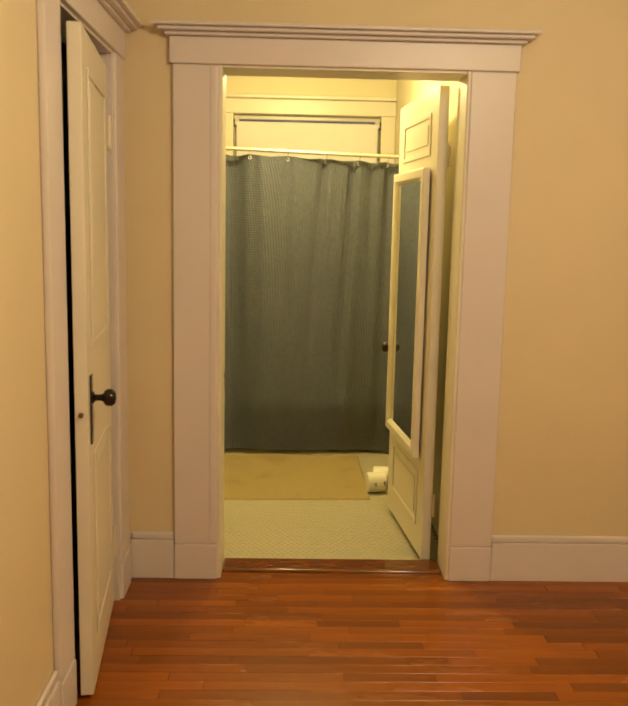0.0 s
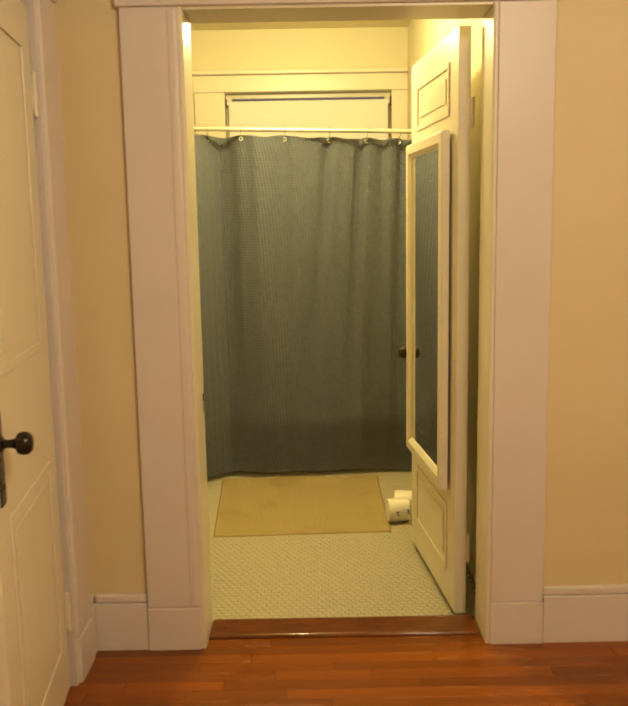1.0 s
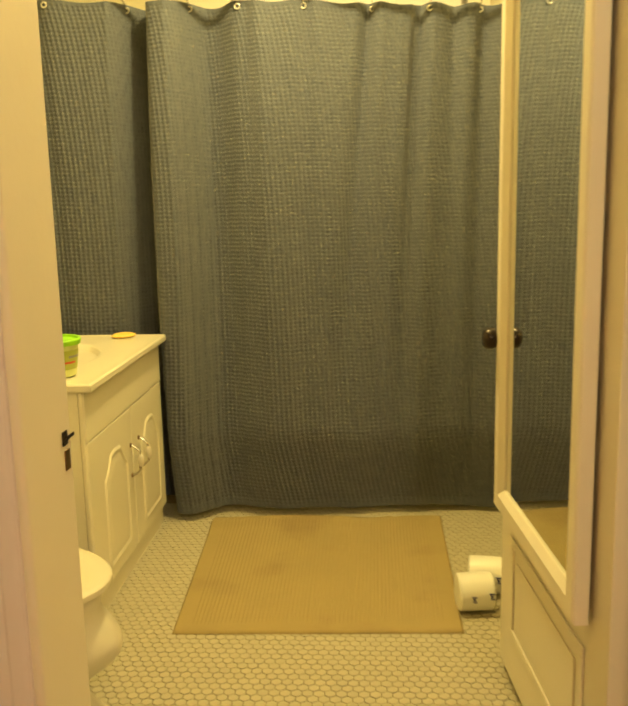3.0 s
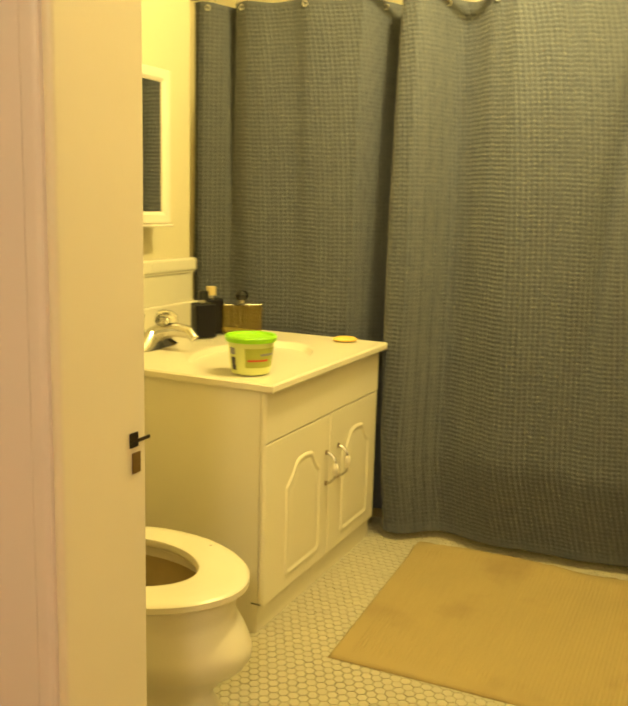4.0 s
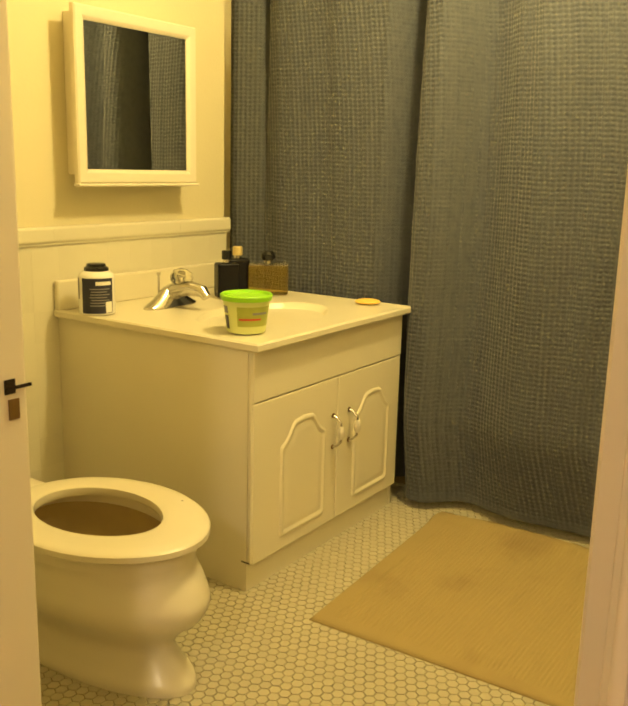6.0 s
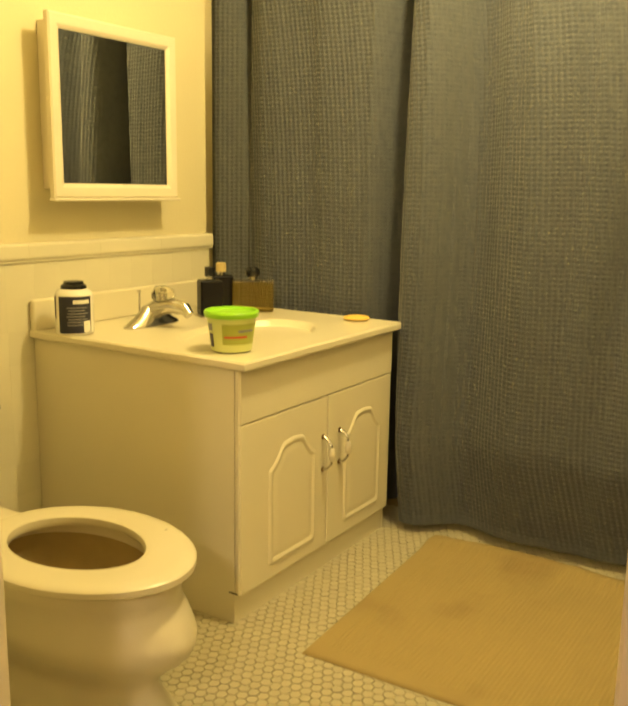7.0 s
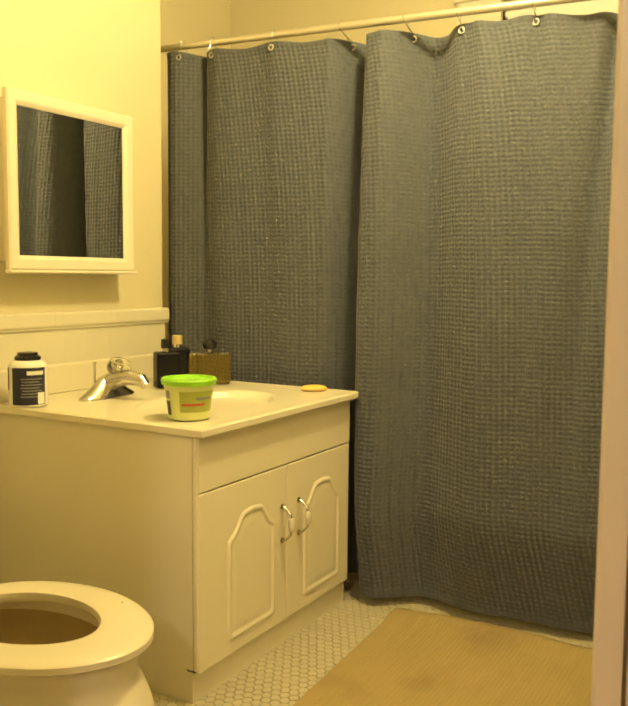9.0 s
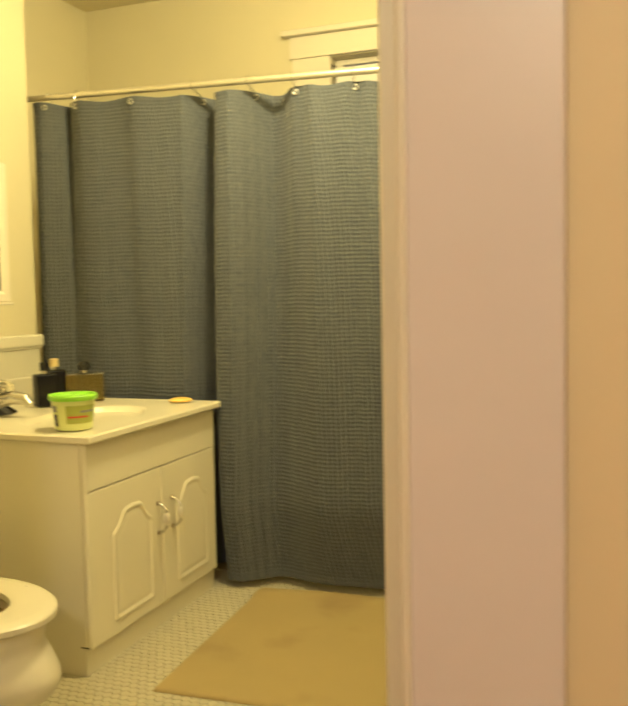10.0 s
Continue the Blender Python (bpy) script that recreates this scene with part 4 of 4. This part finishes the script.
bm = bmesh.new()
bmesh.ops.create_uvsphere(bm, u_segments=24, v_segments=12, radius=1, matrix=Matrix.Translation((-0.455, 5.29, CZ + 0.0075)) @ Matrix.Rotation(radians(35), 4, "Z") @ Matrix.Diagonal((0.048, 0.034, 0.012, 1)))
for v in bm.verts:
    v.co.z = max(v.co.z, CZ + 0.0005)
tagged(part("soap_bar", bm, M["soap"]), "worn yellow oval soap bar on the vanity top", "soap")

# ---- medicine cabinet ----
med = thing("medicine_cabinet", "white framed mirrored medicine cabinet on the wall", "cabinet")
KX = -1.08
part("cabinet_body", block((BATH_X0 + 0.001, 4.535, 1.222), (KX - 0.024, 5.030, 1.735), 0.003), M["door"], med)
bm = rim(bmesh.new(), [(KX - 0.022, 4.492, 1.195), (KX - 0.022, 5.054, 1.195), (KX - 0.022, 5.054, 1.748), (KX - 0.022, 4.492, 1.748)], (1, 0, 0), [(0, 0), (0, 0.017), (0.005, 0.022), (0.030, 0.022), (0.036, 0.018), (0.045, 0.012), (0.045, 0)])
frame_part = part("mirror_door", bm, M["door"], med, "white moulded mirror frame")
part("mirror_glass", block((KX - 0.020, 4.538, 1.241), (KX - 0.012, 5.008, 1.702)), M["mirror"], frame_part, "silvered mirror glass")
part("ledge_lip", block((KX - 0.021, 4.485, 1.185), (KX + 0.008, 5.061, 1.1945), 0.004), M["door"], med)

# ---- toilet ----
toilet = thing("toilet", "white china toilet with its ring seat down", "toilet")
ty = 3.985
def egg(z, xf, xb, hw, n=40):
    """Outline at height z from the front xf to the back xb."""
    out = []
    xc = xb + (xf - xb) * 0.48
    for i in range(n):
        a = 2 * math.pi * i / n
        c = math.cos(a)
        out.append((xc + ((xf - xc) if c > 0 else (xc - xb)) * c, ty + hw * math.sin(a) * (1.0 if c < 0 else 1 - 0.06 * c * c), z))
    return out
bm = bmesh.new()
keys = [(0.0, -0.142, -0.86, 0.138), (0.022, -0.145, -0.86, 0.136), (0.055, -0.178, -0.85, 0.122), (0.100, -0.212, -0.84, 0.116), (0.145, -0.180, -0.82, 0.140), (0.185, -0.130, -0.80, 0.172), (0.225, -0.111, -0.79, 0.188), (0.265, -0.128, -0.79, 0.189), (0.308, -0.160, -0.79, 0.189), (0.335, -0.160, -0.80, 0.199)]
body = []
for a in range(len(keys) - 1):
    p0, p1, p2, p3 = (keys[max(0, min(len(keys) - 1, a + o))] for o in (-1, 0, 1, 2))
    for f in (0, 0.25, 0.5, 0.75):
        body.append(egg(*[0.5 * (2 * b + (c - a_) * f + (2 * a_ - 5 * b + 4 * c - d_) * f * f + (3 * b - a_ - 3 * c + d_) * f ** 3) for a_, b, c, d_ in zip(p0, p1, p2, p3)]))
loft(bm, body + [egg(0.335, -0.160, -0.80, 0.199), egg(0.362, -0.156, -0.80, 0.203), egg(0.370, -0.160, -0.80, 0.199), egg(0.370, -0.240, -0.69, 0.142), egg(0.345, -0.235, -0.69, 0.146)], True, False)
bowl = part("bowl", bm, M["china"], toilet)
# bowl's inside, its shade painted in with the brown of the staining
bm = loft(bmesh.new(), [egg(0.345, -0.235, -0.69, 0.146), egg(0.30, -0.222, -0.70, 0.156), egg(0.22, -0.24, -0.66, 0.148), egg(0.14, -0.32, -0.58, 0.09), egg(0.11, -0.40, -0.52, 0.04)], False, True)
part("basin", bm, M["shaded_brown_china"], bowl, "inside of the bowl, coloured brown for its shade and stains")
bm = bmesh.new()
outer = [egg(0.373, -0.138, -0.715, 0.217), egg(0.378, -0.130, -0.72, 0.224), egg(0.392, -0.130, -0.72, 0.224), egg(0.399, -0.138, -0.715, 0.216), egg(0.402, -0.170, -0.69, 0.190), egg(0.400, -0.245, -0.655, 0.146), egg(0.396, -0.264, -0.645, 0.135), egg(0.382, -0.270, -0.642, 0.133), egg(0.373, -0.264, -0.645, 0.137)]
vs = [[bm.verts.new(p) for p in r] for r in outer]
for a, b in zip(vs, vs[1:] + vs[:1]):
    for i in range(len(a)):
        bm.faces.new((a[i], a[(i + 1) % len(a)], b[(i + 1) % len(a)], b[i]))
part("seat", bm, M["seat"], toilet, "glossy off-white ring seat")
part("nick", lathe(bmesh.new(), [(0.003, 0), (0.003, 0.0006)], (-0.322, ty + 0.168, 0.4015), n=8), M["black_metal"], toilet)
part("tank", block((BATH_X0 + 0.015, ty - 0.20, 0.38), (-1.00, ty + 0.19, 0.72), 0.02, 3), M["china"], toilet)
part("tank_lid", block((BATH_X0 + 0.014, ty - 0.21, 0.7205), (-0.99, ty + 0.20, 0.755), 0.01, 3), M["china"], toilet)
part("neck", block((-1.02, ty - 0.10, 0.28), (-0.76, ty + 0.10, 0.3695), 0.02, 3), M["china"], toilet)

# ---- bath mat ----
bm = bmesh.new()
MX0_, MX1_, MY0_, MY1_ = -0.106, 0.775, 4.440, 5.385
rib = 0.0125
nr = int((MX1_ - MX0_) / (rib / 4))
ny = 60
rows = []
for j in range(ny + 1):
    row = []
    for i in range(nr + 1):
        x = MX0_ + (MX1_ - MX0_) * i / nr
        y = MY0_ + (MY1_ - MY0_ + 0.022 * math.sin(9 * x + 0.6) + 0.008 * math.sin(23 * x)) * j / ny
        e = min(x - MX0_, MX1_ - x, y - MY0_, MY1_ - y)
        h = 0.0095 * min(1, e / 0.008 + 0.15)
        if e > 0.05:
            h += 0.0016 * math.sin(2 * math.pi * x / rib)
        elif e > 0.012:
            h += 0.0006 * math.sin(2 * math.pi * (x + y) / 0.006)
        h += 0.0025 * noise.noise((x * 3, y * 3, 0.3)) * min(1, e / 0.1) + 0.010 * math.exp(-((y - 5.33 - 0.03 * math.sin(8 * x)) / 0.045) ** 2)
        row.append((x - 0.085 * (y - MY0_) * max(0, 0.5 - x), y + 0.035 * (x - MX0_), max(0.001, h)))
    rows.append(row)
flat = [p for r in rows for p in r]
w = nr + 1
me = bpy.data.meshes.new("bath_mat")
me.from_pydata(flat, [], [(j * w + i, j * w + i + 1, (j + 1) * w + i + 1, (j + 1) * w + i) for j in range(ny) for i in range(nr)])
me.materials.append(M["mat"])
me.polygons.foreach_set("use_smooth", [True] * len(me.polygons))
bm.free()
matob = tagged(new("bath_mat", me), "beige ribbed cotton bath mat with brown stains", "bath mat")
md = matob.modifiers.new("thickness", "SOLIDIFY")
md.thickness, md.offset = 0.001, -1

# ---- wrapped paper rolls by the door ----
for x, y, turn in ((0.822, 4.628, 6), (0.872, 4.752, -8)):
    roll = thing("toilet_roll", "paper-wrapped toilet roll lying on the floor", "toilet roll", group="toilet rolls by the door", at=(x, y, 0.0))
    roll.rotation_euler = (0, 0, radians(turn))
    part("wrap", lathe(bmesh.new(), [(0.020, -0.056), (0.054, -0.055), (0.059, -0.050), (0.060, 0.0), (0.059, 0.050), (0.054, 0.055), (0.020, 0.056)], (0, 0, 0.0605), (1, 0, 0), 32), M["paper"], roll)
    for px, pz in ((-0.012, 0.0), (0.042, 0.008)):
        bm = bmesh.new()
        for sx, sz, ww, hh in ((0, 0.008, 0.016, 0.004), (0, 0.0, 0.007, 0.007), (0.002, -0.008, 0.013, 0.003)):
            a = math.asin(max(-1, min(1, (pz + sz) / 0.06)))
            solid(bm, (px + sx - ww / 2, -0.0609 * math.cos(a) - 0.0008, 0.0605 + pz + sz - hh / 2), (px + sx + ww / 2, -0.0600 * math.cos(a) + 0.001, 0.0605 + pz + sz + hh / 2))
        part("print_mark", bm, M["print"], roll)

# ---- lamps out of the camera's way ----
for nm, at, lab in (("bath_ceiling_light", BATH_LAMP, "small opal glass bathroom ceiling light"), ("hall_ceiling_light", HALL_LAMP, "opal glass hallway ceiling light")):
    fixture = thing(nm, lab, "ceiling light")
    part("canopy", lathe(bmesh.new(), [(0.075, 0), (0.075, 0.012), (0.045, 0.03)], (at[0], at[1], CEIL - 0.0005), (0, 0, -1)), M["chrome"], fixture)
    part("stem", rod(bmesh.new(), (at[0], at[1], CEIL - 0.03), (at[0], at[1], at[2] + 0.16), 0.008), M["chrome"], fixture)

# ---- tile wainscot on the bath's side wall ----
wains = structure("wainscot", block((BATH_X0, WALL_Y1 + 0.022, 0), (BATH_X0 + 0.0105, CORNER_Y, 0.992)), M["tile_grout"], "glazed off-white wall tiles up to a rounded cap", "tile wainscot")
T = 0.108
tile_mesh = to_mesh("tile", block((0, 0.0002, 0.0002), (0.0063, T - 0.0002, T - 0.0002), 0.0004, 1), M["tile"])
k = 0
for r in range(9):
    for c in range(16):
        y = CORNER_Y - (c + 1) * T
        if y < WALL_Y1 + 0.022 or 0.992 - (r + 1) * T < 0:
            continue
        o = new("tile", tile_mesh)
        o.location = (BATH_X0 + 0.0045, y, 0.992 - (r + 1) * T)
        o.parent = wains
L = 0.30
profile = [(0, 0), (0.016, 0)] + [(0.010 + 0.013 * math.sin(radians(a)), 0.046 - 0.014 * math.cos(radians(a)) if a > 90 else 0.018 - 0.014 * math.cos(radians(a))) for a in range(30, 181, 15)] + [(0, 0.060)]
cap_mesh = to_mesh("cap_tile", loft(bmesh.new(), [[(x, y, z) for x, z in profile] for y in (L - 0.0002, 0.0002)]), M["tile"])
for c in range(10):
    y = CORNER_Y + 0.012 - (c + 1) * L
    if y < WALL_Y1 + 0.02:
        break
    o = new("cap_tile", cap_mesh)
    o.location = (BATH_X0 + 0.0005, y, 0.993)
    o.parent = wains

# ---- hex floor tiles ----
HW = 0.030
def hex_bm(bm, cx, cy):
    r = (HW - 0.0024) / math.sqrt(3)
    pts = [(cx + r * math.cos(radians(30 + 60 * i)), cy + r * math.sin(radians(30 + 60 * i))) for i in range(6)]
    return pts, [((x - cx) * 0.92 + cx, (y - cy) * 0.92 + cy) for x, y in pts]
p, q = hex_bm(None, 0, 0)
bm = bmesh.new()
loft(bm, [[(x, y, -0.003) for x, y in p], [(x, y, -0.0006) for x, y in p], [(x, y, 0.0004) for x, y in q]], False, True)
hex_mesh = to_mesh("hex_tile", bm, M["hex"])
bm_v, bm_f = [], []
rng = random.Random(4)
count = 0
for j in range(int((BACK_Y - WALL_Y1) / (HW * 0.866)) + 2):
    y = WALL_Y1 + 0.045 + j * HW * 0.8660254
    if y > 5.55:
        break
    for i in range(-42, 50):
        x = i * HW + (HW / 2 if j % 2 else 0)
        if not BATH_X0 + 0.02 < x < BATH_X1 - 0.02:
            continue
        if -0.20 < x < 0.36 and 3.94 < y < 4.46 and count < 300:
            o = new("hex_tile", hex_mesh)
            o.location = (x, y, rng.uniform(-0.0004, 0.0004))
            o.parent = bath_floor
            count += 1
        else:
            k0 = len(bm_v)
            dz = rng.uniform(-0.0004, 0.0004)
            bm_v += [(x + a, y + b, -0.003 + dz) for a, b in p] + [(x + a, y + b, -0.0006 + dz) for a, b in p] + [(x + a, y + b, 0.0004 + dz) for a, b in q]
            for s0 in (0, 6):
                for m_ in range(6):
                    bm_f.append((k0 + s0 + m_, k0 + s0 + (m_ + 1) % 6, k0 + s0 + 6 + (m_ + 1) % 6, k0 + s0 + 6 + m_))
            bm_f.append(tuple(k0 + 12 + m_ for m_ in range(6)))
me = bpy.data.meshes.new("hex_tiles")
me.from_pydata(bm_v, [], bm_f)
me.materials.append(M["hex"])
o = new("hex_tiles", me)
o.parent = bath_floor
tagged(o, kind="stuff")

# ---- oak strips ----
PW = 0.057
rng = random.Random(11)
lengths = (0.32, 0.45, 0.60, 0.78, 1.0, 1.25)
plank_mesh = {}
for Ln in lengths:
    plank_mesh[Ln] = to_mesh("plank", block((0, 0.0004, -0.012), (Ln - 0.0010, PW - 0.0004, 0), 0.0007, 1), M["plank"])
rest = bmesh.new()
y = WALL_Y0 + 0.044 - PW
while y > HALL_Y0:
    x = HALL_X0 - 0.1 - rng.random() * 0.6
    while x < HALL_X1:
        Ln = rng.choice(lengths)
        x0, x1 = max(x, HALL_X0 - 0.1), min(x + Ln, HALL_X1 + 0.08)
        dz = rng.uniform(-0.0004, 0.0004)
        if y > 2.0 and x < 1.9 and x + Ln > HALL_X0:
            whole = x0 == x
            o = new("plank", plank_mesh[Ln] if whole else to_mesh("plank", block((0, 0.0004, -0.012), (x1 - x0 - 0.001, PW - 0.0004, 0), 0.0007, 1), M["plank"]))
            o.location = (x0, y, HALL_Z + dz)
            o.parent = hall_floor
        elif x1 > HALL_X0:
            solid(rest, (x0, y + 0.0004, HALL_Z - 0.012), (x1 - 0.001, y + PW - 0.0004, HALL_Z + dz))
        x += Ln
    y -= PW
o = part("planks", rest, M["plank"], hall_floor)
tagged(o, kind="stuff")
